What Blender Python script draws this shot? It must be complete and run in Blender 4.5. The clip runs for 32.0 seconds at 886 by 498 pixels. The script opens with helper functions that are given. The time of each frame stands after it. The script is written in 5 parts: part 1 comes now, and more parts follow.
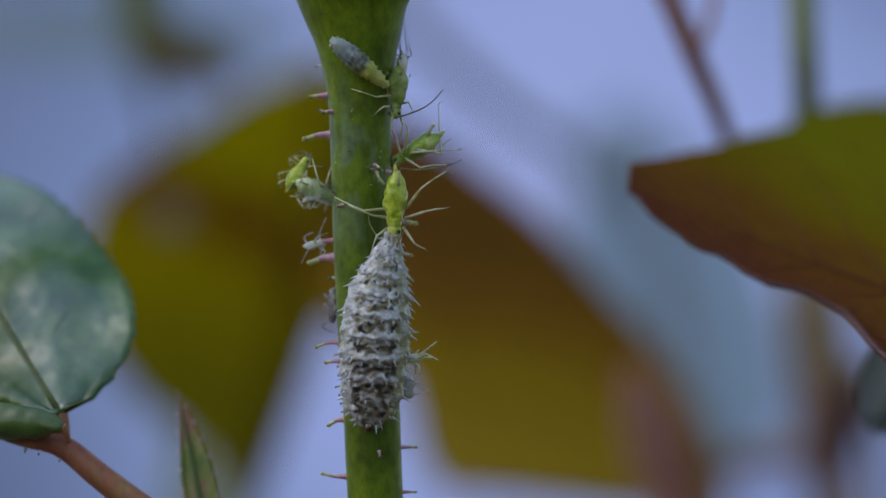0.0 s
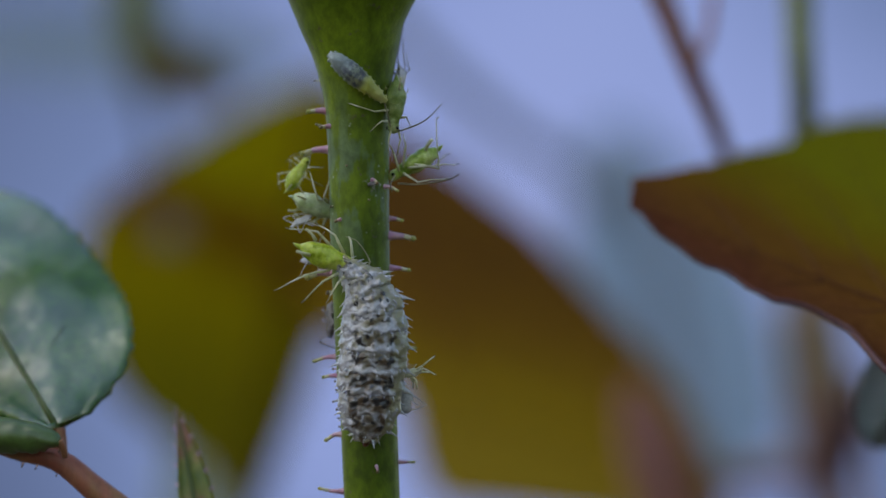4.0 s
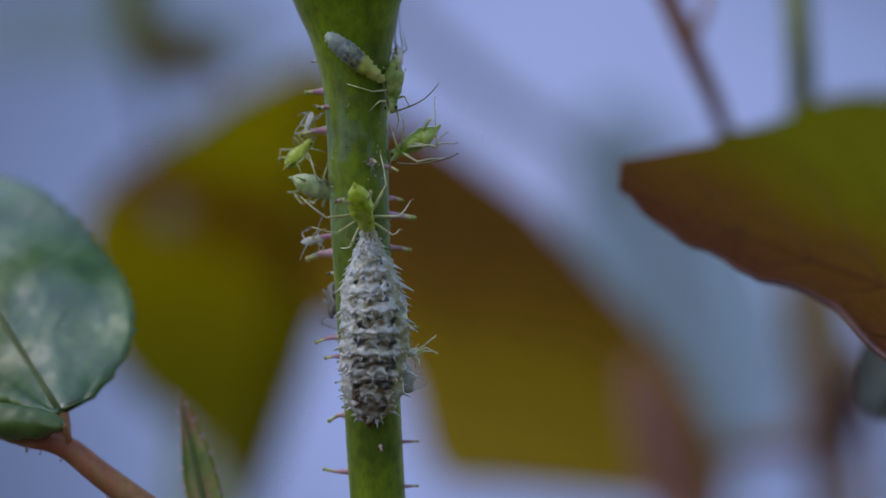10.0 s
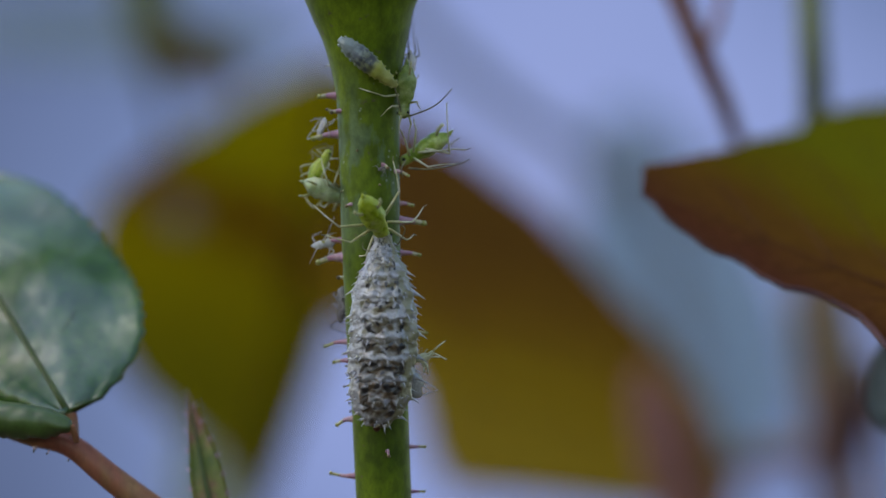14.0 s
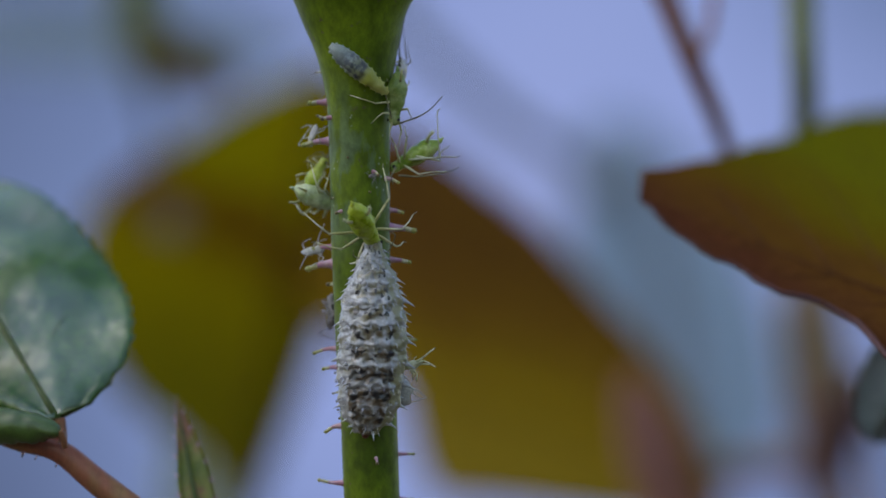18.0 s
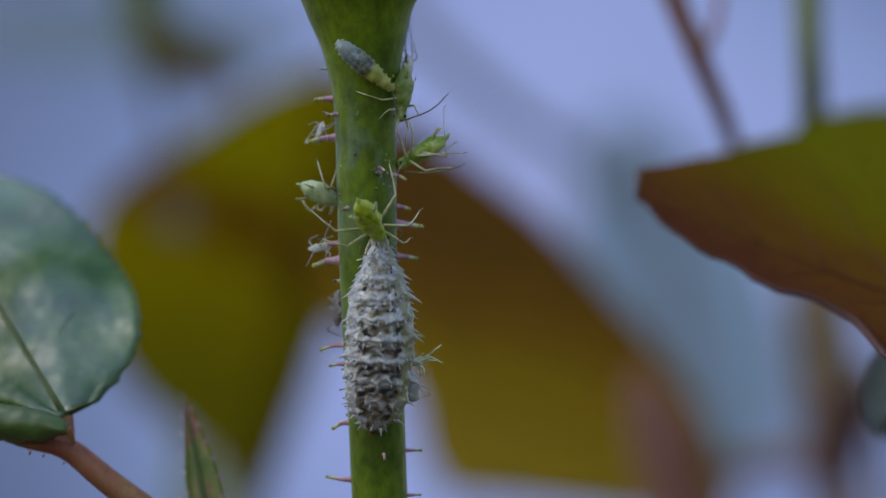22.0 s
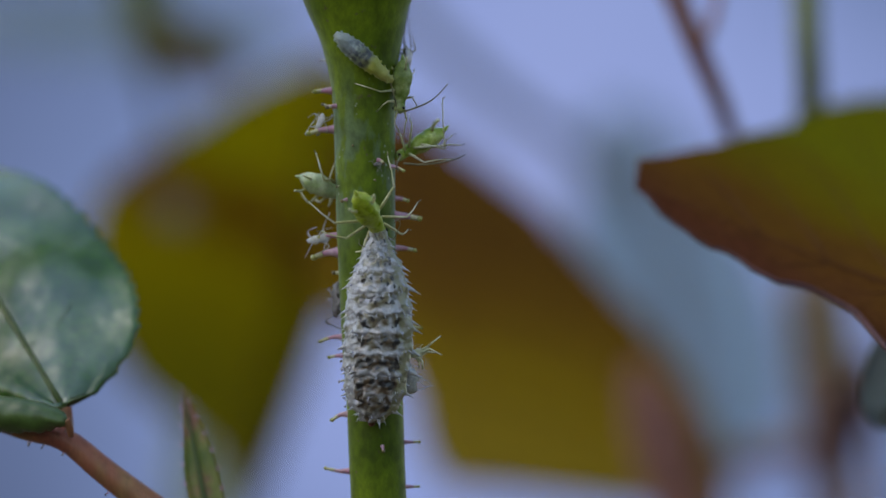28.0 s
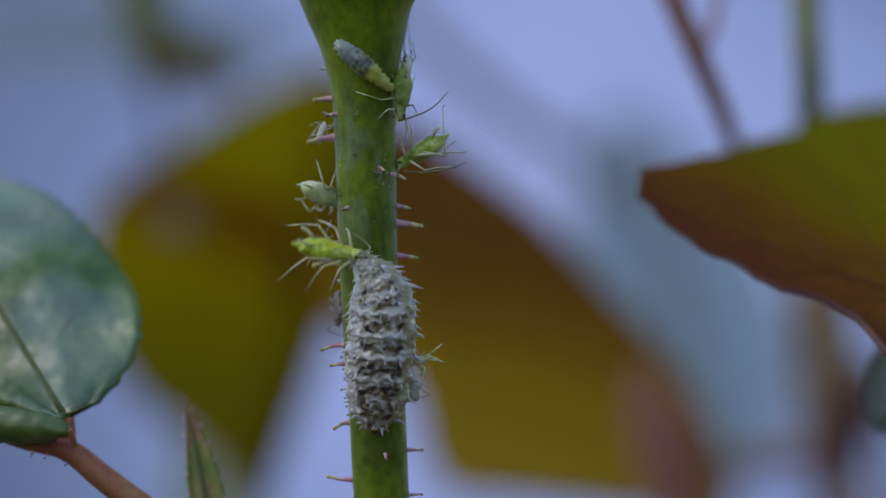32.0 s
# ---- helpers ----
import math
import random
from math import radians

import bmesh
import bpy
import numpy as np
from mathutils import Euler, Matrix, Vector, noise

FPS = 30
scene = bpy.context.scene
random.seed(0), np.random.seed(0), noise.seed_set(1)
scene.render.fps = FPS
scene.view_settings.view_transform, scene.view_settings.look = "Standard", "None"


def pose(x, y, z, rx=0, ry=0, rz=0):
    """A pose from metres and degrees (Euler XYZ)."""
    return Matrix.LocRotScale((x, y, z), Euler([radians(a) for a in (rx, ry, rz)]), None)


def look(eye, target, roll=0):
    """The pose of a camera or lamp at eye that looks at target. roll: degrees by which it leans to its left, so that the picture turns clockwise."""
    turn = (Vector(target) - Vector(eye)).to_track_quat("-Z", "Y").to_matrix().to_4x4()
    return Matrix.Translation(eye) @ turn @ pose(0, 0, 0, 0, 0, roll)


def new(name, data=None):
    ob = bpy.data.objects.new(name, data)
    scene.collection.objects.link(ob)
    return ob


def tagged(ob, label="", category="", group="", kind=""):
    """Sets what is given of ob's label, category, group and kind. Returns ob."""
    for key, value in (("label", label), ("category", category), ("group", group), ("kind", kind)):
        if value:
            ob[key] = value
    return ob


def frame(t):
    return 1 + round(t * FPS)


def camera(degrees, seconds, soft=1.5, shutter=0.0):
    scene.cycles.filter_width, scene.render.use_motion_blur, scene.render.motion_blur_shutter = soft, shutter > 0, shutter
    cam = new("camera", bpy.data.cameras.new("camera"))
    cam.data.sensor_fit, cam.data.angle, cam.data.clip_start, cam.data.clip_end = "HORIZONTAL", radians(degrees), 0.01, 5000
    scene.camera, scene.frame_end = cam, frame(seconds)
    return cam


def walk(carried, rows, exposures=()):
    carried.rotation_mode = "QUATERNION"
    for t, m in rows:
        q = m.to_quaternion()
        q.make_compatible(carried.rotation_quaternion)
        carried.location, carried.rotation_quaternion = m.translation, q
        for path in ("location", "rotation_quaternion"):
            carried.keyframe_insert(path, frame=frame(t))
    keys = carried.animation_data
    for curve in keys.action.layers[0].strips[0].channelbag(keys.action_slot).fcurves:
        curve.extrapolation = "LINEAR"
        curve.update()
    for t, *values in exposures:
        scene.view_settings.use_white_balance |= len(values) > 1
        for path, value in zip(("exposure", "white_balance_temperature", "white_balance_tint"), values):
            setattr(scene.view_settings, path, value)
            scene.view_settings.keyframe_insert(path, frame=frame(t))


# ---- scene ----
# The view frame: X across, Y ahead, Z up, in millimetres from the eye; the stem stands FOCUS mm ahead.
MM = 0.001
FOCUS = 96.4
BASE = Matrix.Translation((0, 0, 0.35)) @ Matrix.Rotation(radians(12), 4, "X")


def at(u, v, back=0.0):
    """The place u mm across and v mm up on the stem's plane, carried back mm further along its line of sight (view frame, mm)."""
    k = (FOCUS + back) / FOCUS
    return Vector((u * k, FOCUS + back, v * k))


def stand(p, turn=None):
    """World pose of a thing whose origin is p (view frame, mm)."""
    m = BASE @ Matrix.Translation(p * MM)
    return m @ turn.to_4x4() if turn is not None else m


def axes(forward, up):
    """A turn whose X points forward and whose Z points as near up as can be."""
    x = Vector(forward).normalized()
    y = Vector(up).cross(x).normalized()
    return Matrix((x, y, x.cross(y))).transposed()


# ---- camera ----
cam = camera(24.0, 32.0, soft=1.5, shutter=0.5)
cam.data.dof.use_dof = True
cam.data.dof.focus_distance = (FOCUS - 1.6) * MM
cam.data.dof.aperture_fstop = 16.0
cam.data.dof.aperture_blades = 9
EYE = BASE @ Matrix.Rotation(radians(90), 4, "X")
# seconds, pitch, yaw and roll in degrees from the middle view
SWAY = (
    (0, 0.132, -0.067, -0.22), (0.5, 0.117, 0.035, -0.34), (1, 0.177, 0.063, -0.01), (1.5, 0.298, 0.027, -0.15), (2, 0.480, 0.028, -0.05), (2.5, 0.579, -0.052, -0.23),
    (3, 0.619, -0.153, -0.25), (3.5, 0.597, -0.157, -0.17), (5.5, 0.365, -0.011, -0.26), (6, 0.384, -0.130, -0.58), (6.5, 0.352, -0.032, -0.39), (7, 0.183, -0.080, 0.06),
    (7.5, -0.054, -0.159, 0.03), (8, -0.181, -0.379, -1.11), (8.5, -0.063, -0.289, -0.07), (9, 0.098, -0.110, 0.42), (9.5, 0.022, -0.097, -0.38), (10, -0.039, -0.113, -1.08),
    (10.5, 0.004, -0.165, -0.23), (11, -0.014, -0.092, -0.62), (11.5, 0.029, 0.076, -0.20), (12, 0.022, 0.141, 0.16), (12.5, -0.059, 0.063, -0.37), (13, 0.002, 0.032, -0.10),
    (13.5, 0.103, 0.139, 0.29), (14, 0.118, 0.164, -0.24), (14.5, 0.102, 0.171, -0.16), (16.5, 0.040, -0.155, -0.46), (17, 0.075, -0.250, -0.40), (17.5, 0.188, -0.228, -0.10),
    (18, 0.321, -0.117, 0.10), (18.5, 0.399, 0.003, -0.17), (19, 0.430, -0.081, 0.13), (19.5, 0.373, -0.148, -0.43), (20, 0.347, -0.113, -0.63), (20.5, 0.322, 0.099, -0.19),
    (21, 0.262, 0.165, -0.49), (21.5, 0.259, 0.130, 0.06), (22, 0.217, 0.073, -0.09), (22.5, -0.010, 0.109, -0.15), (23, 0.000, 0.000, 0.00), (23.5, -0.023, -0.070, -0.73),
    (24, -0.004, -0.031, -0.25), (24.5, -0.025, -0.030, -0.43), (25, -0.041, -0.029, -0.36), (25.5, -0.036, 0.030, -0.43), (27.5, 0.019, 0.082, -0.32), (28, -0.008, 0.034, -0.07),
    (28.5, -0.027, -0.030, -0.14), (29, -0.024, -0.090, -0.20), (29.5, 0.050, -0.144, -0.35), (30, 0.192, -0.017, -0.20), (30.5, 0.280, 0.116, 0.18), (31, 0.229, 0.043, -0.15),
    (31.5, 0.193, 0.061, -0.11), (32, 0.200, 0.075, -0.47),
)
walk(cam, [(t, EYE @ pose(0, 0, 0, p, y, r)) for t, p, y, r in SWAY],
     exposures=[(0, -0.4), (32, -0.4)])

# ---- light ----
world = bpy.data.worlds.new("overcast_sky")
scene.world = world
world.use_nodes = True
wn = world.node_tree
sky = wn.nodes.new("ShaderNodeTexSky")
sky.sky_type, sky.sun_disc = "NISHITA", False
sky.sun_elevation, sky.sun_rotation = radians(52), radians(-119)
sky.air_density, sky.dust_density = 1.4, 1.5
wn.links.new(sky.outputs[0], wn.nodes["Background"].inputs[0])
wn.nodes["Background"].inputs[1].default_value = 0.24
sun = new("sun", bpy.data.lights.new("sun", "SUN"))
sun.data.energy, sun.data.angle, sun.data.color = 0.45, radians(45), (0.95, 0.96, 1.0)
sun.matrix_world = look((-0.9, -0.5, 1.32), (0, 0, 0))


# ---- materials ----
def material(name, rough=0.5, spec=0.5):
    m = bpy.data.materials.new(name)
    m.use_nodes = True
    n = m.node_tree.nodes["Principled BSDF"]
    n.inputs["Roughness"].default_value = rough
    n.inputs["Specular IOR Level"].default_value = spec
    return m, m.node_tree, n


def ramp(tree, source, stops):
    r = tree.nodes.new("ShaderNodeValToRGB")
    while len(r.color_ramp.elements) < len(stops):
        r.color_ramp.elements.new(0.5)
    for e, (p, c) in zip(r.color_ramp.elements, stops):
        e.position, e.color = p, (*c, 1)
    tree.links.new(source, r.inputs[0])
    return r


def speckle(tree, scale, detail=5, rough=0.6, kind="Object", squeeze=(1, 1, 1)):
    c = tree.nodes.new("ShaderNodeTexCoord")
    mp = tree.nodes.new("ShaderNodeMapping")
    mp.inputs["Scale"].default_value = squeeze
    t = tree.nodes.new("ShaderNodeTexNoise")
    t.inputs["Scale"].default_value, t.inputs["Detail"].default_value, t.inputs["Roughness"].default_value = scale, detail, rough
    tree.links.new(c.outputs[kind], mp.inputs[0])
    tree.links.new(mp.outputs[0], t.inputs["Vector"])
    return t


def mixed(tree, a, b, fac, mode="MIX"):
    x = tree.nodes.new("ShaderNodeMix")
    x.data_type, x.blend_type = "RGBA", mode
    if isinstance(fac, float):
        x.inputs[0].default_value = fac
    else:
        tree.links.new(fac, x.inputs[0])
    tree.links.new(a, x.inputs[6])
    if isinstance(b, tuple):
        x.inputs[7].default_value = (*b, 1)
    else:
        tree.links.new(b, x.inputs[7])
    return x.outputs[2]


def relief(tree, shader, source, strength, distance):
    b = tree.nodes.new("ShaderNodeBump")
    b.inputs["Strength"].default_value, b.inputs["Distance"].default_value = strength, distance
    tree.links.new(source, b.inputs["Height"])
    tree.links.new(b.outputs[0], shader.inputs["Normal"])


def living(name, stops, scale, fine, rough=0.45, spec=0.4, sss=0.0, thin=0.0, bump=0.3, squeeze=(1, 1, 1), coat=0.0, radius=0.0004, quilt=0.0):
    """A soft surface of two scales of mottling. sss: light that soaks in; thin: light that comes through a blade."""
    m, tree, n = material(name, rough, spec)
    big = speckle(tree, scale, 4, 0.6, squeeze=squeeze)
    small = speckle(tree, fine, 3, 0.7, squeeze=squeeze)
    col = ramp(tree, big.outputs[0], stops).outputs[0]
    tone = ramp(tree, small.outputs[0], [(0.3, (0.72, 0.72, 0.72)), (0.7, (1.12, 1.12, 1.12))]).outputs[0]
    col = mixed(tree, col, tone, 1.0, "MULTIPLY")
    tree.links.new(col, n.inputs["Base Color"])
    relief(tree, n, small.outputs[0], bump, 0.00006)
    if quilt:   # swellings between the veins
        wide = tree.nodes.new("ShaderNodeBump")
        wide.inputs["Strength"].default_value, wide.inputs["Distance"].default_value = quilt, 0.0004
        tree.links.new(speckle(tree, 330, 2, 0.5).outputs[0], wide.inputs["Height"])
        fine_bump = n.inputs["Normal"].links[0].from_node
        tree.links.new(wide.outputs[0], fine_bump.inputs["Normal"])
        if coat:
            tree.links.new(wide.outputs[0], n.inputs["Coat Normal"])
    rr = ramp(tree, big.outputs[0], [(0.3, (rough * 0.8,) * 3), (0.7, (min(1, rough * 1.25),) * 3)])
    tree.links.new(rr.outputs[0], n.inputs["Roughness"])
    if sss:
        n.inputs["Subsurface Weight"].default_value = sss
        n.inputs["Subsurface Radius"].default_value = (1.0, 0.9, 0.5)
        n.inputs["Subsurface Scale"].default_value = radius
    if coat:
        n.inputs["Coat IOR"].default_value = 1.5 + 0.45 * (coat >= 1.0)
        n.inputs["Coat Weight"].default_value, n.inputs["Coat Roughness"].default_value = coat, 0.32
    if thin:
        tr = tree.nodes.new("ShaderNodeBsdfTranslucent")
        mx = tree.nodes.new("ShaderNodeMixShader")
        mx.inputs[0].default_value = thin
        tree.links.new(col, tr.inputs[0])
        tree.links.new(n.outputs[0], mx.inputs[1])
        tree.links.new(tr.outputs[0], mx.inputs[2])
        tree.links.new(mx.outputs[0], tree.nodes["Material Output"].inputs[0])
    return m


def stem_skin():
    """Green bark with longish patches of bluish wax below the flower base, pale specks and darker scars."""
    m, tree, n = material("stem_skin", 0.48, 0.22)
    green = ramp(tree, speckle(tree, 420, 4, 0.6, squeeze=(1, 1, 0.6)).outputs[0], [(0.36, (0.058, 0.096, 0.002)), (0.50, (0.096, 0.146, 0.003)), (0.62, (0.134, 0.194, 0.006))]).outputs[0]
    where = tree.nodes.new("ShaderNodeTexCoord")
    xyz = tree.nodes.new("ShaderNodeSeparateXYZ")
    tree.links.new(where.outputs["Object"], xyz.inputs[0])
    low = tree.nodes.new("ShaderNodeMapRange")
    low.inputs[1].default_value, low.inputs[2].default_value = 0.009, 0.005
    tree.links.new(xyz.outputs[2], low.inputs[0])
    wax_sheen = ramp(tree, speckle(tree, 1050, 4, 0.55, squeeze=(1, 1, 0.40)).outputs[0], [(0.48, (0, 0, 0)), (0.54, (0.75, 0.75, 0.75)), (0.66, (1, 1, 1))]).outputs[0]
    high = tree.nodes.new("ShaderNodeMapRange")
    high.inputs[1].default_value, high.inputs[2].default_value = -0.0005, 0.0025
    tree.links.new(xyz.outputs[2], high.inputs[0])
    wax_sheen = mixed(tree, mixed(tree, wax_sheen, low.outputs[0], 1.0, "MULTIPLY"), high.outputs[0], 1.0, "MULTIPLY")
    col = mixed(tree, green, (0.115, 0.170, 0.078), wax_sheen)
    scar = ramp(tree, speckle(tree, 1500, 3, 0.6).outputs[0], [(0.66, (0, 0, 0)), (0.72, (0.7, 0.7, 0.7))]).outputs[0]
    col = mixed(tree, col, (0.10, 0.075, 0.05), scar)
    tone = ramp(tree, speckle(tree, 2400, 4, 0.65, squeeze=(1, 1, 0.6)).outputs[0], [(0.36, (0.74, 0.74, 0.74)), (0.64, (1.2, 1.2, 1.2))]).outputs[0]
    col = mixed(tree, col, tone, 1.0, "MULTIPLY")
    cells = tree.nodes.new("ShaderNodeTexVoronoi")
    cells.inputs["Scale"].default_value = 2600
    tree.links.new(where.outputs["Object"], cells.inputs["Vector"])
    dots = ramp(tree, cells.outputs["Distance"], [(0.10, (1, 1, 1)), (0.20, (0, 0, 0))]).outputs[0]
    some = ramp(tree, speckle(tree, 700, 3, 0.6).outputs[0], [(0.52, (0, 0, 0)), (0.60, (0.7, 0.7, 0.7))]).outputs[0]
    dots = mixed(tree, mixed(tree, mixed(tree, dots, some, 1.0, "MULTIPLY"), low.outputs[0], 1.0, "MULTIPLY"), high.outputs[0], 1.0, "MULTIPLY")
    col = mixed(tree, col, (0.42, 0.47, 0.42), dots)
    tree.links.new(col, n.inputs["Base Color"])
    relief(tree, n, speckle(tree, 4200, 4, 0.65).outputs[0], 0.35, 0.00006)
    n.inputs["Coat Weight"].default_value, n.inputs["Coat Roughness"].default_value = 0.12, 0.42
    return m


STEM = stem_skin()
PRICKLE = living("prickle_skin", [(0.38, (0.46, 0.22, 0.33)), (0.62, (0.58, 0.40, 0.46))], 900, 6000, 0.4, sss=0.3)
PRICKLE_TIP = living("prickle_tip_skin", [(0.35, (0.48, 0.46, 0.22)), (0.65, (0.60, 0.56, 0.36))], 1500, 6000, 0.4, sss=0.3)
GLAND = living("gland_skin", [(0.35, (0.30, 0.32, 0.08)), (0.65, (0.42, 0.40, 0.14))], 2500, 9000, 0.25, sss=0.3)
GLAND_DARK = living("dark_gland", [(0.35, (0.12, 0.09, 0.04)), (0.65, (0.22, 0.17, 0.07))], 2500, 9000, 0.3)


def larva_skin():
    """Whitish translucent skin; the vertex layer holds black blotches (red), brown wash (green) and yellowish folds
    plus the painted shade of one flank (blue).
    """
    m, tree, n = material("larva_skin", 0.36, 0.5)
    col = ramp(tree, speckle(tree, 2100, 6, 0.7).outputs[0], [(0.34, (0.205, 0.20, 0.20)), (0.42, (0.29, 0.285, 0.29)), (0.50, (0.385, 0.38, 0.40)), (0.60, (0.53, 0.535, 0.575))]).outputs[0]
    layer = tree.nodes.new("ShaderNodeVertexColor")
    layer.layer_name = "pigment_and_light"
    rgb = tree.nodes.new("ShaderNodeSeparateColor")
    tree.links.new(layer.outputs[0], rgb.inputs[0])
    grain = speckle(tree, 3300, 4, 0.65).outputs[0]

    def broken(source, low, high):
        """A pigment whose edge is broken up by the grain."""
        q = tree.nodes.new("ShaderNodeMath")
        q.operation = "MULTIPLY_ADD"
        q.inputs[1].default_value = 0.9
        tree.links.new(grain, q.inputs[0])
        tree.links.new(source, q.inputs[2])
        return ramp(tree, q.outputs[0], [(low, (0, 0, 0)), (high, (1, 1, 1))]).outputs[0]

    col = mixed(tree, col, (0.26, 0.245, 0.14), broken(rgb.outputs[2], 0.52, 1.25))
    col = mixed(tree, col, (0.105, 0.068, 0.038), broken(rgb.outputs[1], 0.58, 1.15))
    col = mixed(tree, col, (0.018, 0.016, 0.018), broken(rgb.outputs[0], 0.70, 0.95))
    tree.links.new(col, n.inputs["Base Color"])
    relief(tree, n, speckle(tree, 5200, 3, 0.6).outputs[0], 0.35, 0.00005)
    folds = tree.nodes.new("ShaderNodeBump")
    folds.inputs["Strength"].default_value, folds.inputs["Distance"].default_value = 0.5, 0.00012
    tree.links.new(speckle(tree, 2300, 3, 0.6, squeeze=(1.7, 1, 1)).outputs[0], folds.inputs["Height"])
    tree.links.new(folds.outputs[0], n.inputs["Normal"].links[0].from_node.inputs["Normal"])
    n.inputs["Subsurface Weight"].default_value = 0.75
    n.inputs["Subsurface Radius"].default_value = (1.0, 0.95, 0.8)
    n.inputs["Subsurface Scale"].default_value = 0.00035
    n.inputs["Coat Weight"].default_value, n.inputs["Coat Roughness"].default_value = 0.8, 0.13
    return m


LARVA = larva_skin()
SPINE = living("spine_skin", [(0.3, (0.40, 0.41, 0.43)), (0.7, (0.53, 0.545, 0.60))], 2500, 9000, 0.28, sss=0.5)
TAIL = living("tail_tube_skin", [(0.35, (0.06, 0.02, 0.012)), (0.65, (0.14, 0.05, 0.03))], 2500, 9000, 0.35)
APHID = living("aphid_skin", [(0.38, (0.20, 0.33, 0.02)), (0.5, (0.36, 0.48, 0.07)), (0.61, (0.52, 0.60, 0.20))], 1300, 8000, 0.35, 0.5, sss=0.4)
APHID_DULL = living("dull_aphid_skin", [(0.38, (0.15, 0.22, 0.035)), (0.5, (0.24, 0.31, 0.08)), (0.61, (0.36, 0.42, 0.18))], 1300, 8000, 0.4, 0.4, sss=0.4)
APHID_YELLOW = living("yellow_aphid_skin", [(0.36, (0.25, 0.33, 0.010)), (0.48, (0.39, 0.48, 0.030)), (0.62, (0.53, 0.60, 0.11))], 1300, 8000, 0.3, 0.5, sss=0.4)
APHID_PALE = living("pale_aphid_skin", [(0.36, (0.40, 0.50, 0.24)), (0.5, (0.52, 0.60, 0.36)), (0.64, (0.62, 0.68, 0.48))], 1300, 8000, 0.4, 0.4, sss=0.4)
LIMB = living("aphid_limb_skin", [(0.40, (0.36, 0.36, 0.16)), (0.50, (0.52, 0.51, 0.30)), (0.60, (0.66, 0.65, 0.46))], 1200, 8000, 0.4, sss=0.2)
LIMB_DARK = living("dusky_limb_skin", [(0.4, (0.10, 0.10, 0.055)), (0.6, (0.32, 0.30, 0.18))], 900, 8000, 0.4)
EYE_BLACK = living("eye_surface", [(0.35, (0.008, 0.006, 0.006)), (0.65, (0.02, 0.012, 0.012))], 3000, 9000, 0.2, 0.6)
DRY_HUSK = living("dried_husk_skin", [(0.35, (0.14, 0.12, 0.12)), (0.6, (0.36, 0.34, 0.34))], 1800, 8000, 0.5, thin=0.2)
NYMPH = living("nymph_skin", [(0.36, (0.62, 0.60, 0.36)), (0.64, (0.80, 0.77, 0.56))], 1800, 8000, 0.35, 0.4, sss=0.3)
WHITE_APHID = living("white_aphid_skin", [(0.3, (0.58, 0.54, 0.53)), (0.7, (0.74, 0.72, 0.71))], 1300, 8000, 0.4, 0.4, sss=0.3)
HUSK = living("husk_skin", [(0.3, (0.50, 0.49, 0.48)), (0.7, (0.78, 0.78, 0.76))], 1800, 8000, 0.45, sss=0.2, thin=0.35)


def grub_skin():
    """Whitish front, blue grey middle and yellow end along the body."""
    m, tree, n = material("grub_skin", 0.4, 0.5)
    where = tree.nodes.new("ShaderNodeTexCoord")
    xyz = tree.nodes.new("ShaderNodeSeparateXYZ")
    tree.links.new(where.outputs["Object"], xyz.inputs[0])
    run = tree.nodes.new("ShaderNodeMapRange")
    run.inputs[1].default_value, run.inputs[2].default_value = -0.00165, 0.00165
    tree.links.new(xyz.outputs[0], run.inputs[0])
    edge = ramp(tree, run.outputs[0], [(0.0, (0.33, 0.38, 0.37)), (0.30, (0.27, 0.32, 0.31)), (0.52, (0.28, 0.30, 0.15)), (0.66, (0.34, 0.36, 0.06)), (1.0, (0.38, 0.38, 0.12))]).outputs[0]
    core = ramp(tree, run.outputs[0], [(0.14, (0, 0, 0)), (0.30, (0.7, 0.7, 0.7)), (0.54, (0.9, 0.9, 0.9)), (0.64, (0, 0, 0))]).outputs[0]
    blot = ramp(tree, speckle(tree, 2600, 4, 0.65).outputs[0], [(0.42, (0.15, 0.15, 0.15)), (0.54, (1, 1, 1))]).outputs[0]
    high = tree.nodes.new("ShaderNodeMath")
    high.operation = "MULTIPLY"
    high.inputs[1].default_value = 2400.0
    tree.links.new(xyz.outputs[2], high.inputs[0])
    tight = ramp(tree, high.outputs[0], [(0.05, (0, 0, 0)), (0.5, (1, 1, 1))]).outputs[0]
    mask = mixed(tree, mixed(tree, core, blot, 1.0, "MULTIPLY"), tight, 1.0, "MULTIPLY")
    tree.links.new(mixed(tree, edge, (0.045, 0.05, 0.085), mask), n.inputs["Base Color"])
    relief(tree, n, speckle(tree, 3800, 4, 0.65).outputs[0], 0.9, 0.00009)
    n.inputs["Subsurface Weight"].default_value = 0.35
    n.inputs["Subsurface Radius"].default_value = (1.0, 0.95, 0.6)
    n.inputs["Subsurface Scale"].default_value = 0.0003
    return m


GRUB = grub_skin()


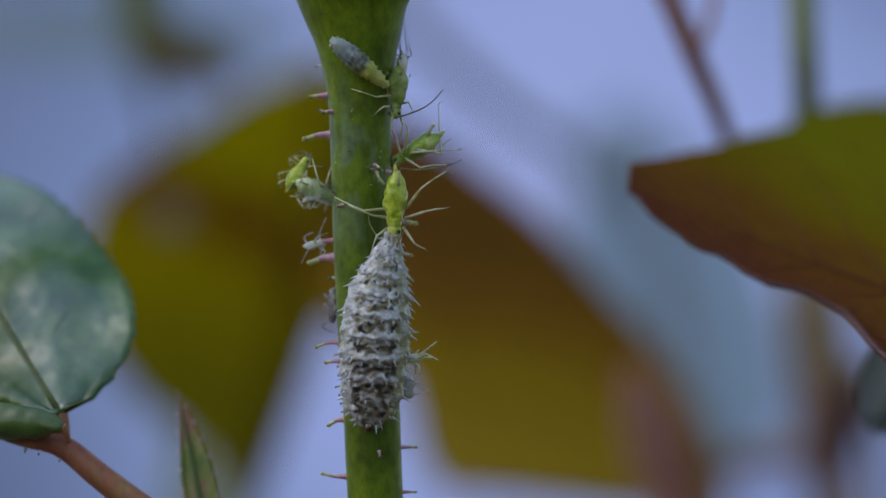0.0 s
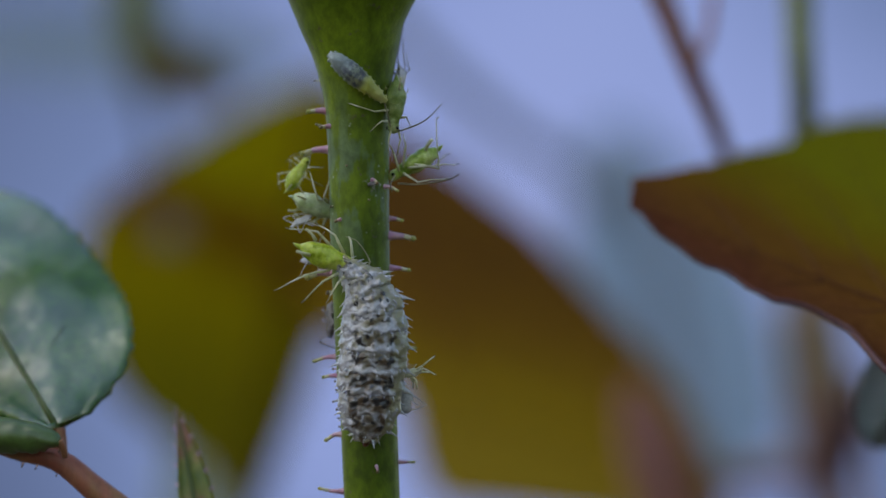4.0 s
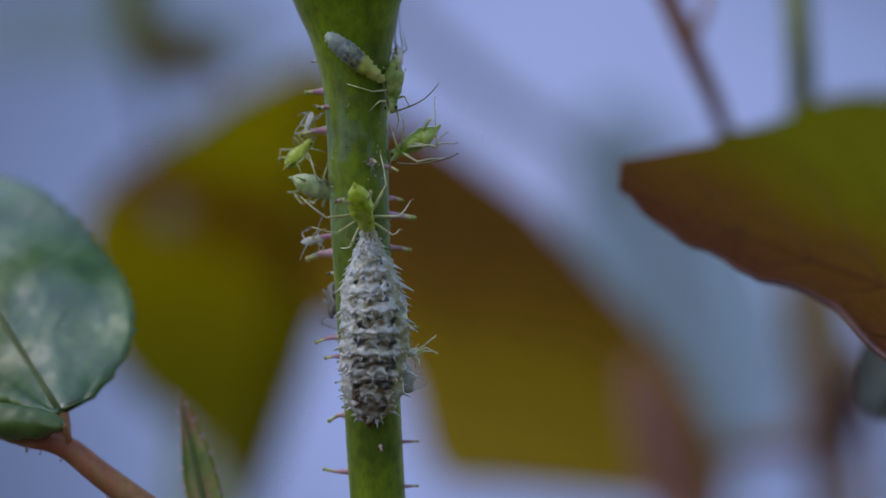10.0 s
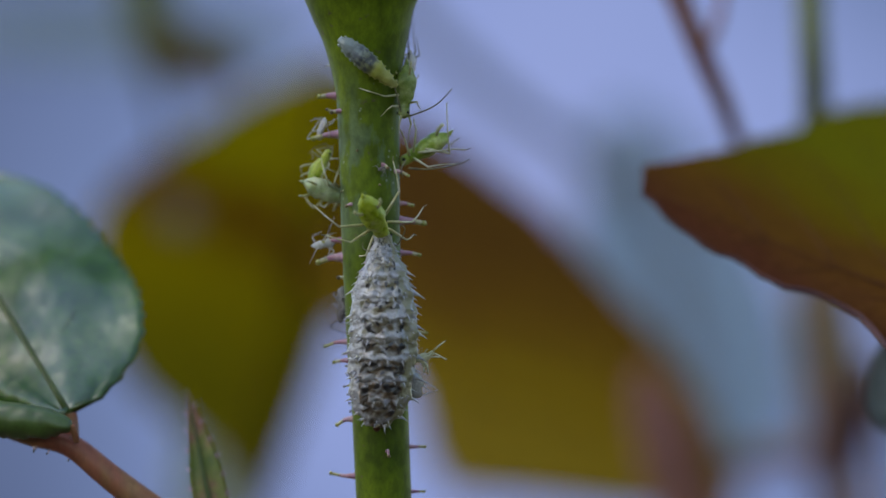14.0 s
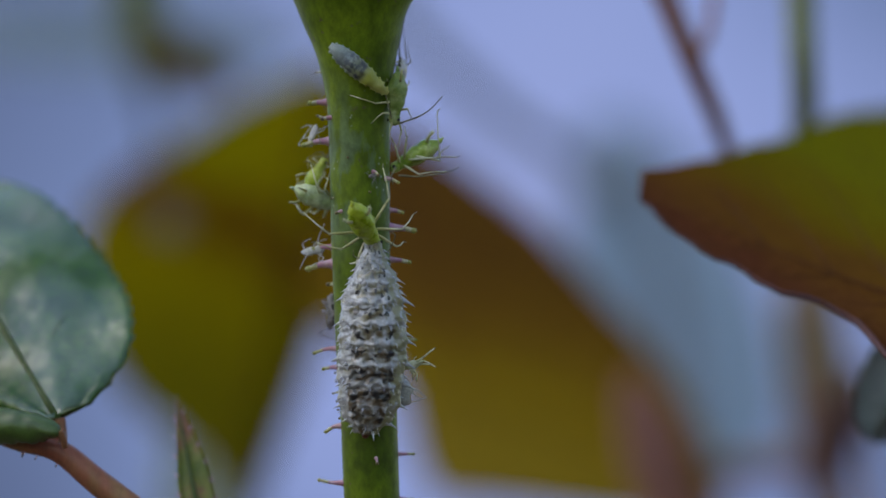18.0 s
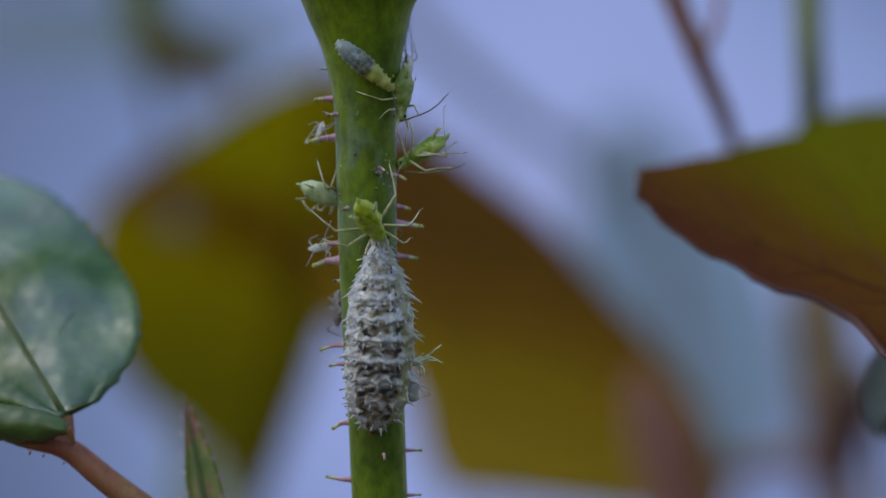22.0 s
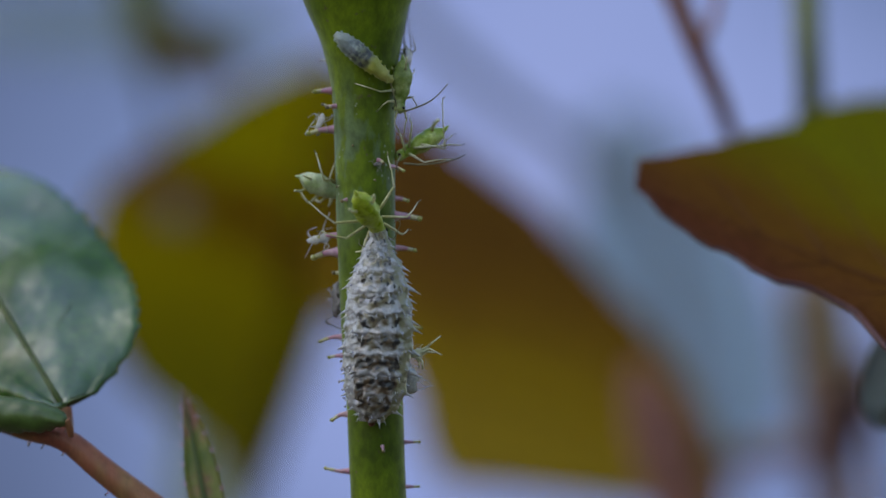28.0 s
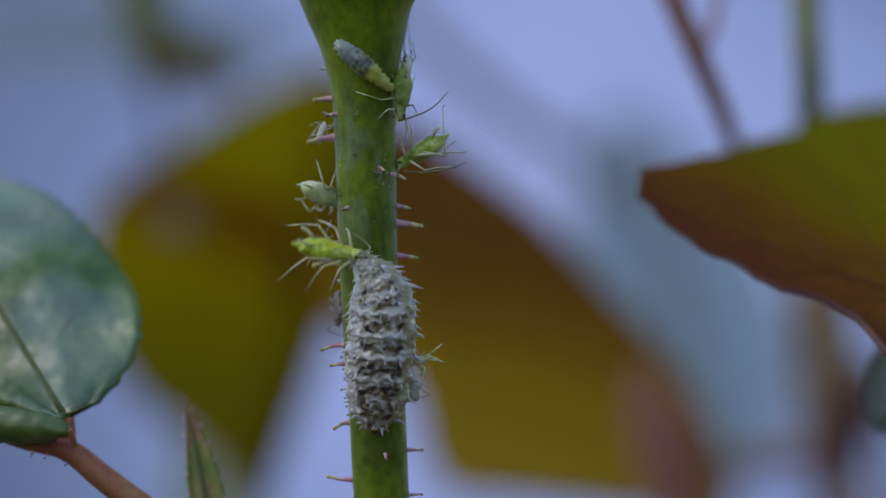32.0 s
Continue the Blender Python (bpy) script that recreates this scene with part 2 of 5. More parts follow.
def bronze_skin(name, way, span, stops, coarse, fine_scale, thin):
    """A leaf whose colour runs from rust brown to olive along one way."""
    m, tree, n = material(name, 0.8, 0.0)
    where = tree.nodes.new("ShaderNodeTexCoord")
    xyz = tree.nodes.new("ShaderNodeVectorMath")
    xyz.operation = "DOT_PRODUCT"
    xyz.inputs[1].default_value = way
    tree.links.new(where.outputs["Object"], xyz.inputs[0])
    run = tree.nodes.new("ShaderNodeMapRange")
    run.inputs[1].default_value, run.inputs[2].default_value = span
    tree.links.new(xyz.outputs["Value"], run.inputs[0])
    soft = mixed(tree, run.outputs[0], speckle(tree, coarse, 4, 0.6).outputs[0], 0.32)
    col = ramp(tree, soft, stops).outputs[0]
    fine = speckle(tree, fine_scale, 4, 0.7)
    tone = ramp(tree, fine.outputs[0], [(0.3, (0.75, 0.75, 0.75)), (0.7, (1.12, 1.12, 1.12))]).outputs[0]
    col = mixed(tree, col, tone, 1.0, "MULTIPLY")
    tree.links.new(col, n.inputs["Base Color"])
    relief(tree, n, fine.outputs[0], 0.3, 0.00008)
    tr = tree.nodes.new("ShaderNodeBsdfTranslucent")
    mx = tree.nodes.new("ShaderNodeMixShader")
    mx.inputs[0].default_value = thin
    tree.links.new(col, tr.inputs[0])
    tree.links.new(n.outputs[0], mx.inputs[1])
    tree.links.new(tr.outputs[0], mx.inputs[2])
    tree.links.new(mx.outputs[0], tree.nodes["Material Output"].inputs[0])
    return m


RED_LEAF = bronze_skin("bronze_leaf", (0.55, 0.0, 0.84), (-0.0062, 0.0044),
                       [(0.18, (0.138, 0.048, 0.022)), (0.36, (0.180, 0.084, 0.014)), (0.50, (0.190, 0.128, 0.008)), (0.76, (0.20, 0.19, 0.008))], 150, 1600, 0.4)
OLIVE_TOP = bronze_skin("olive_brown_leaf", (-0.5, 0.0, -1.0), (0.0035, 0.0521),
                        [(0.40, (0.42, 0.355, 0.003)), (0.465, (0.24, 0.13, 0.006)), (0.515, (0.25, 0.14, 0.006)), (0.58, (0.40, 0.32, 0.003)), (0.80, (0.26, 0.225, 0.008))], 48, 600, 0.5)
OLIVE_LOW = bronze_skin("rust_brown_leaf", (-0.25, 0.0, -1.0), (0.008, 0.034),
                        [(0.24, (0.155, 0.079, 0.015)), (0.42, (0.225, 0.125, 0.015)), (0.58, (0.31, 0.21, 0.012)), (0.80, (0.37, 0.265, 0.025))], 48, 600, 0.5)
FOLD_LEAF = living("folded_leaf", [(0.36, (0.045, 0.088, 0.010)), (0.5, (0.072, 0.13, 0.020)), (0.64, (0.11, 0.17, 0.045))], 260, 2600, 0.45, 0.4, thin=0.08, bump=0.3, coat=0.8, quilt=0.6)
GREEN_LEAF = living("glossy_leaf", [(0.40, (0.026, 0.084, 0.001)), (0.48, (0.042, 0.116, 0.002)), (0.55, (0.058, 0.138, 0.004)), (0.64, (0.080, 0.158, 0.012))], 210, 2600, 0.34, 0.45, thin=0.06, bump=0.3, coat=1.0, quilt=1.0)


def wax_sheen(m, ior, rough):
    """A waxy leaf coat whose patchy sky sheen is painted in by masks."""
    tree = m.node_tree
    n = next(q for q in tree.nodes if q.type == "BSDF_PRINCIPLED")
    n.inputs["Coat IOR"].default_value, n.inputs["Coat Roughness"].default_value = ior, rough
    patch = ramp(tree, speckle(tree, 190, 4, 0.5, squeeze=(1, 0.5, 1)).outputs[0], [(0.37, (0.15, 0.15, 0.15)), (0.46, (0.75, 0.75, 0.75)), (0.53, (1, 1, 1))])
    where = tree.nodes.new("ShaderNodeTexCoord")
    side = tree.nodes.new("ShaderNodeVectorMath")
    side.operation = "DOT_PRODUCT"
    side.inputs[1].default_value = (0.93, 0.0, 0.35)
    tree.links.new(where.outputs["Object"], side.inputs[0])
    sheenless = tree.nodes.new("ShaderNodeMapRange")      # sheen painted away towards the near margin
    sheenless.inputs[1].default_value, sheenless.inputs[2].default_value = 0.0028, 0.0046
    sheenless.inputs[3].default_value, sheenless.inputs[4].default_value = 1.0, 0.1
    tree.links.new(side.outputs["Value"], sheenless.inputs[0])
    tree.links.new(mixed(tree, patch.outputs[0], sheenless.outputs[0], 1.0, "MULTIPLY"), n.inputs["Coat Weight"])


wax_sheen(GREEN_LEAF, 2.4, 0.27)
OLIVE_LEAF = living("olive_leaf", [(0.36, (0.125, 0.060, 0.010)), (0.46, (0.15, 0.095, 0.007)), (0.56, (0.17, 0.15, 0.005)), (0.70, (0.18, 0.172, 0.006))],
                    48, 600, 0.8, 0.08, thin=0.5, bump=0.15)
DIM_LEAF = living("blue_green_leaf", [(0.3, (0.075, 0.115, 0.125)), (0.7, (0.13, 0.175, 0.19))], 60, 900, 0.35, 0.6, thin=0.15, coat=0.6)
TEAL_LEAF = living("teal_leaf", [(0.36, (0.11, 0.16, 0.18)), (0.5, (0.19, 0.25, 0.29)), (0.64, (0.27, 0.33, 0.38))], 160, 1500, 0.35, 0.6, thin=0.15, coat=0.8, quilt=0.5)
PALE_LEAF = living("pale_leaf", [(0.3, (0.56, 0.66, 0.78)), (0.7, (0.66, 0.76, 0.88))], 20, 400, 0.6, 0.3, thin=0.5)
RED_STALK = living("red_stalk", [(0.38, (0.22, 0.065, 0.045)), (0.50, (0.29, 0.110, 0.06)), (0.62, (0.27, 0.16, 0.065))], 220, 3200, 0.4, 0.4, sss=0.15, squeeze=(1, 1, 0.4))
GREEN_STALK = living("green_stalk", [(0.35, (0.11, 0.13, 0.008)), (0.65, (0.19, 0.21, 0.02))], 200, 3000, 0.45, squeeze=(1, 1, 0.4))
BROWN_STALK = living("brown_stalk", [(0.36, (0.22, 0.13, 0.07)), (0.64, (0.33, 0.20, 0.15))], 120, 2000, 0.6)
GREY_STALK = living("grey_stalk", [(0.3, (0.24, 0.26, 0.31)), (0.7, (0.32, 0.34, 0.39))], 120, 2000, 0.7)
RIM = living("leaf_rim", [(0.4, (0.060, 0.018, 0.020)), (0.6, (0.105, 0.034, 0.032))], 500, 4000, 0.4)
STIPULE = living("stipule_skin", [(0.4, (0.14, 0.19, 0.02)), (0.50, (0.23, 0.24, 0.045)), (0.60, (0.36, 0.17, 0.10))], 350, 3000, 0.4, 0.5, thin=0.2, quilt=0.3)
PINK_DARK = living("dusky_red_leaf", [(0.3, (0.17, 0.075, 0.08)), (0.7, (0.25, 0.13, 0.14))], 60, 900, 0.6, 0.2, thin=0.4)
TAN_LEAF = living("tan_leaf", [(0.36, (0.38, 0.30, 0.13)), (0.64, (0.56, 0.38, 0.27))], 60, 900, 0.7, 0.1, thin=0.4)
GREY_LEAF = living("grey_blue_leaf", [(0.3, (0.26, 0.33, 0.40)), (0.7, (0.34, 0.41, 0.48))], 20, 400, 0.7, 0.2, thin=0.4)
PINK_LEAF = living("pinkish_leaf", [(0.36, (0.48, 0.22, 0.12)), (0.64, (0.60, 0.28, 0.24))], 60, 900, 0.6, 0.2, thin=0.4)
VEIN = living("vein_skin", [(0.3, (0.055, 0.085, 0.014)), (0.7, (0.09, 0.12, 0.03))], 300, 4000, 0.45)
VEIN_RED = living("red_vein_skin", [(0.3, (0.085, 0.032, 0.010)), (0.7, (0.11, 0.045, 0.014))], 300, 4000, 0.8, 0.05)
SPOT = living("mildew_spot", [(0.3, (0.17, 0.135, 0.10)), (0.7, (0.25, 0.20, 0.16))], 400, 4000, 0.8)
BEE = living("bee_hide", [(0.35, (0.003, 0.003, 0.004)), (0.65, (0.008, 0.007, 0.008))], 700, 6000, 0.9, 0.02)
MOTH = living("moth_scales", [(0.35, (0.17, 0.20, 0.27)), (0.65, (0.26, 0.29, 0.36))], 300, 4000, 0.8, 0.1, thin=0.4)
BEE_WING = living("bee_wing", [(0.3, (0.012, 0.012, 0.022)), (0.7, (0.024, 0.024, 0.040))], 500, 4000, 0.55, 0.22, thin=0.3)
SOIL = living("soil", [(0.3, (0.05, 0.035, 0.022)), (0.6, (0.10, 0.075, 0.05)), (0.8, (0.13, 0.11, 0.07))], 9, 300, 0.9, 0.2, bump=1.0)

# self-lit distance: brightness painted in, fading outwards from near the middle
haze, tree, n = material("glowing_distance")
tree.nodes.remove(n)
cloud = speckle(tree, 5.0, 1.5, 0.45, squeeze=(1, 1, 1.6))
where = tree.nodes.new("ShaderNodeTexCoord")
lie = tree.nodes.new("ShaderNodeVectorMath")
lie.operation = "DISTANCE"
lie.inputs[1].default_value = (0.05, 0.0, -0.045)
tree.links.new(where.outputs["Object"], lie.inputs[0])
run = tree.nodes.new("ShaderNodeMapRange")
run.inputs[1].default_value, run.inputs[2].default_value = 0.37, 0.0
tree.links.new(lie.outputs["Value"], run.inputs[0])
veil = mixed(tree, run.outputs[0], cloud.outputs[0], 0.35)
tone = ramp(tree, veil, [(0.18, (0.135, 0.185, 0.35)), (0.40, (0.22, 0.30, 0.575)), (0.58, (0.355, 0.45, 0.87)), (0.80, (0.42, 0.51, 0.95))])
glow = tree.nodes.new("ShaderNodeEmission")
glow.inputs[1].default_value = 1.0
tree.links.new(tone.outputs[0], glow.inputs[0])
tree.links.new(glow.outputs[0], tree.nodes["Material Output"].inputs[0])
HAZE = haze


# ---- builders ----
def mesh_of(name, bm, mat, smooth=True):
    me = bpy.data.meshes.new(name)
    for v in bm.verts:
        v.co *= MM
    bmesh.ops.recalc_face_normals(bm, faces=bm.faces)
    for f in bm.faces:
        f.smooth = smooth
    bm.to_mesh(me)
    bm.free()
    me.materials.append(mat)
    return me


def part(name, bm, mat, parent, label="", smooth=True):
    me = bm if isinstance(bm, bpy.types.Mesh) else mesh_of(name, bm, mat, smooth)
    ob = new(name, me)
    ob.parent = parent
    if label:
        tagged(ob, label)
    return ob


def thing(name, m, label, category, group="", kind=""):
    ob = new(name)
    ob.empty_display_size = 0.001
    ob.matrix_basis = m
    return tagged(ob, label, category, group, kind)


def tube(bm, pts, radii, n=8, squash=1.0):
    """A round rod along pts with the radius at each."""
    pts = [Vector(p) for p in pts]
    side, rings = None, []
    for i, p in enumerate(pts):
        d = (pts[min(i + 1, len(pts) - 1)] - pts[max(i - 1, 0)]).normalized()
        if side is None:
            side = d.orthogonal().normalized()
        side = (side - d * side.dot(d)).normalized()
        other = d.cross(side)
        rings.append([bm.verts.new(p + (side * math.cos(a) + other * math.sin(a) * squash) * radii[i])
                      for a in (2 * math.pi * k / n for k in range(n))])
    for a, b in zip(rings, rings[1:]):
        for k in range(n):
            bm.faces.new((a[k], a[(k + 1) % n], b[(k + 1) % n], b[k]))
    bm.faces.new(rings[0][::-1])
    bm.faces.new(rings[-1])
    return bm


def curve(pts, steps):
    """A smooth line through pts (Catmull-Rom)."""
    pts = [Vector(p) for p in pts]
    q = [2 * pts[0] - pts[1], *pts, 2 * pts[-1] - pts[-2]]
    out = []
    for i in range(steps + 1):
        s = i / steps * (len(pts) - 1)
        k = min(int(s), len(pts) - 2)
        t = s - k
        a, b, c, d = q[k:k + 4]
        out.append(0.5 * (2 * b + (c - a) * t + (2 * a - 5 * b + 4 * c - d) * t * t + (3 * b - a - 3 * c + d) * t ** 3))
    return out


def along(values, s):
    """The value at s (0 to 1) of evenly spread values."""
    x = s * (len(values) - 1)
    k = min(int(x), len(values) - 2)
    return values[k] + (values[k + 1] - values[k]) * (x - k)


def rod(pts, radii, steps=10, n=8):
    line = curve(pts, steps)
    return tube(bmesh.new(), line, [along(radii, i / steps) for i in range(steps + 1)], n)


def loft(stations, n=14, rough=0.0, seed=0.0):
    """A body along X from stations (x, half width, half height, lift)."""
    bm = bmesh.new()
    rings = []
    for x, w, h, z in stations:
        ring = []
        for k in range(n):
            a = 2 * math.pi * k / n
            p = Vector((x, w * math.cos(a), z + h * math.sin(a)))
            if rough:
                p += rough * noise.noise_vector(p * 2.7 + Vector((seed, 0, 0)))
            ring.append(bm.verts.new(p))
        rings.append(ring)
    for a, b in zip(rings, rings[1:]):
        for k in range(n):
            bm.faces.new((a[k], a[(k + 1) % n], b[(k + 1) % n], b[k]))
    bm.faces.new(rings[0][::-1])
    bm.faces.new(rings[-1])
    return bm


def ball(r, at_point=(0, 0, 0), squash=(1, 1, 1), seg=8):
    bm = bmesh.new()
    bmesh.ops.create_uvsphere(bm, u_segments=seg, v_segments=max(4, seg - 2), radius=r)
    for v in bm.verts:
        v.co = Vector((v.co.x * squash[0], v.co.y * squash[1], v.co.z * squash[2])) + Vector(at_point)
    return bm


# ---- ground and distance ----
bm = bmesh.new()
bmesh.ops.create_grid(bm, x_segments=60, y_segments=60, size=400000)
for v in bm.verts:
    v.co.z = 4 * noise.noise(v.co * 0.00002)
ground = new("ground", mesh_of("ground", bm, SOIL))
ground.location.z = -0.004
tagged(ground, "dark crumbly garden soil below the rose bush", "ground", kind="structure")

# added curved sheet that glows in place of the far background
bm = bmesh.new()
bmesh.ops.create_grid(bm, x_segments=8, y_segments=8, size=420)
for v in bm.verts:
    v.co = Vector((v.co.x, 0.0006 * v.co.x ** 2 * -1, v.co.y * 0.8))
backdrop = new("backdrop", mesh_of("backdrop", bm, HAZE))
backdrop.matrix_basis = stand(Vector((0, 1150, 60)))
tagged(backdrop, "glowing sheet painted as hazy lavender blue distance behind the rose bush", "backdrop", kind="structure")

# ---- the rose stem ----
STEM_LINE = [  # across, up, radius
    (-3.77, 20.16, 0.575), (-3.82, 19.38, 2.484), (-3.84, 17.81, 3.661), (-3.90, 15.98, 4.027), (-3.95, 14.15, 3.713), (-3.97, 12.84, 3.138),
    (-3.95, 11.53, 2.536), (-3.84, 10.22, 2.066), (-3.77, 8.92, 1.726), (-3.70, 7.61, 1.530), (-3.69, 6.30, 1.438), (-3.65, 3.69, 1.386),
    (-3.62, 1.07, 1.360), (-3.53, -1.54, 1.334), (-3.40, -4.16, 1.334), (-3.24, -6.77, 1.307), (-3.14, -9.39, 1.294), (-3.03, -12.00, 1.281),
    (-2.88, -15.92, 1.307), (-2.56, -22.46, 1.412)]


def stem_at(v):
    """Axis place across and radius of the stem at height v."""
    for (u0, v0, r0), (u1, v1, r1) in zip(STEM_LINE, STEM_LINE[1:]):
        if v1 <= v <= v0:
            k = (v0 - v) / (v0 - v1)
            return u0 + (u1 - u0) * k, r0 + (r1 - r0) * k
    return STEM_LINE[-1][0], STEM_LINE[-1][2]


FOOT = BASE.inverted() @ Vector((0.012, 0.34, 0.0)) / MM   # where the cane meets the soil


def build_stem():
    stem = thing("rose_shoot", stand(at(0, 0)), "green rose shoot with pinkish gland-tipped prickles, widening into the flower base", "plant shoot")
    o = at(0, 0)
    pts, radii = [], []
    line = curve([at(u, v) for u, v, r in STEM_LINE], 95)
    rr = curve([(r, 0, 0) for u, v, r in STEM_LINE], 95)
    for i, (p, r) in enumerate(zip(line, rr)):
        pts.append(p - o)
        radii.append(max(0.1, r.x))
    part("stem", tube(bmesh.new(), pts, radii, 40), STEM, stem)
    low = pts[-1]
    end = FOOT - o
    cane = [low, low * 0.7 + end * 0.3 + Vector((3, 4, -8)), low * 0.35 + end * 0.65 + Vector((4, 6, -6)), end]
    part("cane", rod(cane, [1.42, 2.2, 3.2, 4.2], 30, 20), GREEN_STALK, stem, "woody lower cane reaching the soil")
    # height, lean from the front (degrees, left negative), length, droop, thickness, pale
    prickles = [
        (8.71, -88, 14, 0, 2.2, 1), (7.32, -88, 33, 2, 6.0, 0), (6.56, -80, 22, -4, 3.5, 0), (5.52, -90, 48, 7, 6.5, 0),
        (-0.16, -90, 46, 9, 7.5, 0), (0.63, -95, 36, 4, 5.0, 0), (-1.10, -92, 12, 0, 5.0, 1), (-4.08, -92, 42, 8, 4.5, 0),
        (-4.63, -88, 10, 0, 2.5, 0), (-4.94, -92, 28, 3, 4.5, 0), (-6.09, -90, 14, 2, 2.5, 1), (-6.51, -90, 9, 0, 2.0, 1), (-7.64, -85, 30, 10, 5.0, 0),
        (-10.28, -90, 46, -5, 4.5, 0), (-8.94, 90, 30, 0, 3.6, 0), (-11.01, 92, 26, 0, 3.4, 0), (2.33, 92, 26, 4, 4.5, 0),
        (1.52, 90, 46, 5, 7.0, 0), (0.03, 92, 37, 4, 5.0, 0), (-3.58, 100, 44, 4, 4.0, 0), (3.77, 60, 30, 8, 4.0, 0),
        (-9.02, 14, 13, 8, 4.0, 0), (4.05, 28, 24, 6, 3.6, 0), (6.56, -62, 20, 3, 4.5, 0), (2.25, -38, 16, 3, 4.0, 0),
        (9.18, 88, 12, -2, 2.2, 1), (7.61, 88, 13, 1, 3.0, 1), (6.88, 86, 14, 2, 3.0, 1), (3.16, 20, 7, 1, 2.0, 1),
        (-5.20, -90, 8, 0, 1.6, 1), (-5.60, -88, 7, 0, 1.6, 1), (-6.90, -88, 7, 0, 1.6, 1), (-7.30, -92, 6, 0, 1.5, 1),
        (2.90, -60, 8, 2, 1.8, 1), (4.73, -20, 6, 1, 1.6, 1), (-13.57, -90, 40, 6, 5.0, 0), (-15.14, 80, 36, 6, 5.0, 0)]
    for v, lean, length, droop, thick, pale in prickles:
        u, r = stem_at(v)
        k = 0.026
        a = radians(lean)
        d = Vector((math.sin(a), -math.cos(a), 0))
        b = at(u, v) - o + d * (r * 0.93)
        ln, dr, th = length * k, droop * k, thick * k
        tip = b + d * ln + Vector((0, 0, -dr))
        mid = b + d * ln * 0.55 + Vector((0, 0, -dr * 0.15))
        if pale or length < 20:
            pk = part("prickle", rod([b, b + d * ln * 0.2, mid, tip], [th * 1.5, th * 1.0, th * 0.62, th * 0.5], 9, 9), PRICKLE if not pale else LIMB, stem)
        else:
            line = curve([b, b + d * ln * 0.2, mid, tip], 16)
            rr = [along([th * 1.6, th * 1.05, th * 0.72, th * 0.56], i / 16) for i in range(17)]
            pk = part("prickle", tube(bmesh.new(), line[:13], rr[:13], 10), PRICKLE, stem)
            part("tip", tube(bmesh.new(), line[12:], rr[12:], 10), PRICKLE_TIP, pk, "pale yellowish prickle tip")
        part("gland", ball(max(th * 0.78, 0.055), tip, (1.1, 1, 0.95)), GLAND if length > 25 else GLAND_DARK, pk, "yellowish gland tip")
    return stem


build_stem()


# ---- the spiny larva ----
SEGMENTS = 9
HALF = [0.62, 1.16, 1.36, 1.46, 1.52, 1.56, 1.58, 1.58, 1.56, 1.52, 1.45, 1.33, 1.14, 0.90, 0.62, 0.44]   # half width from tail to head
DARK = [0.40, 1.15, 1.05, 0.62, 0.45, 0.24, 0.15, 0.14, 0.15]   # black pigment, ring by ring from the tail
RUST = [0.95, 1.55, 1.45, 0.85, 0.50, 0.38, 0.35, 0.32, 0.30]   # brown pigment
LARVA_BACK = -2.25
TAIL_POINT = at(-3.35, -7.87, LARVA_BACK + 0.35)


def spine_pose(points, out=0.0, tight=1.0):
    """Poses of the body rings for a bent body: points across and up from the tail to the head; out: how far the head lifts off the stem; tight: how close the front rings draw together."""
    n = len(points)
    pts = []
    for i, (u, v) in enumerate(points):
        s = i / (n - 1)
        pts.append(at(u, v, LARVA_BACK + 0.35 * (1 - s) + 0.55 * s * s - out * s * s))
    line = curve(pts, 120)
    dist = [0.0]
    for a, b in zip(line, line[1:]):
        dist.append(dist[-1] + (b - a).length)
    rows = []
    for i in range(SEGMENTS):
        places = [min(j, 5) + max(j - 5, 0) * tight + 0.5 for j in (i, SEGMENTS - 1)]
        goal = dist[-1] * places[0] / (places[1] + 0.5)
        k = next(j for j, x in enumerate(dist) if x >= goal)
        d = (line[min(k + 3, 120)] - line[max(k - 3, 0)]).normalized()
        rows.append(Matrix.Translation((line[k] - TAIL_POINT) * MM) @ axes(d, (0, -1, 0)).to_4x4())
    return rows, line[-1], (line[-1] - line[-8]).normalized()


def smooth(lo, hi, x):
    t = min(1.0, max(0.0, (x - lo) / (hi - lo)))
    return t * t * (3 - 2 * t)


def hump(x, mid, width):
    return math.exp(-((x - mid) / width) ** 2)


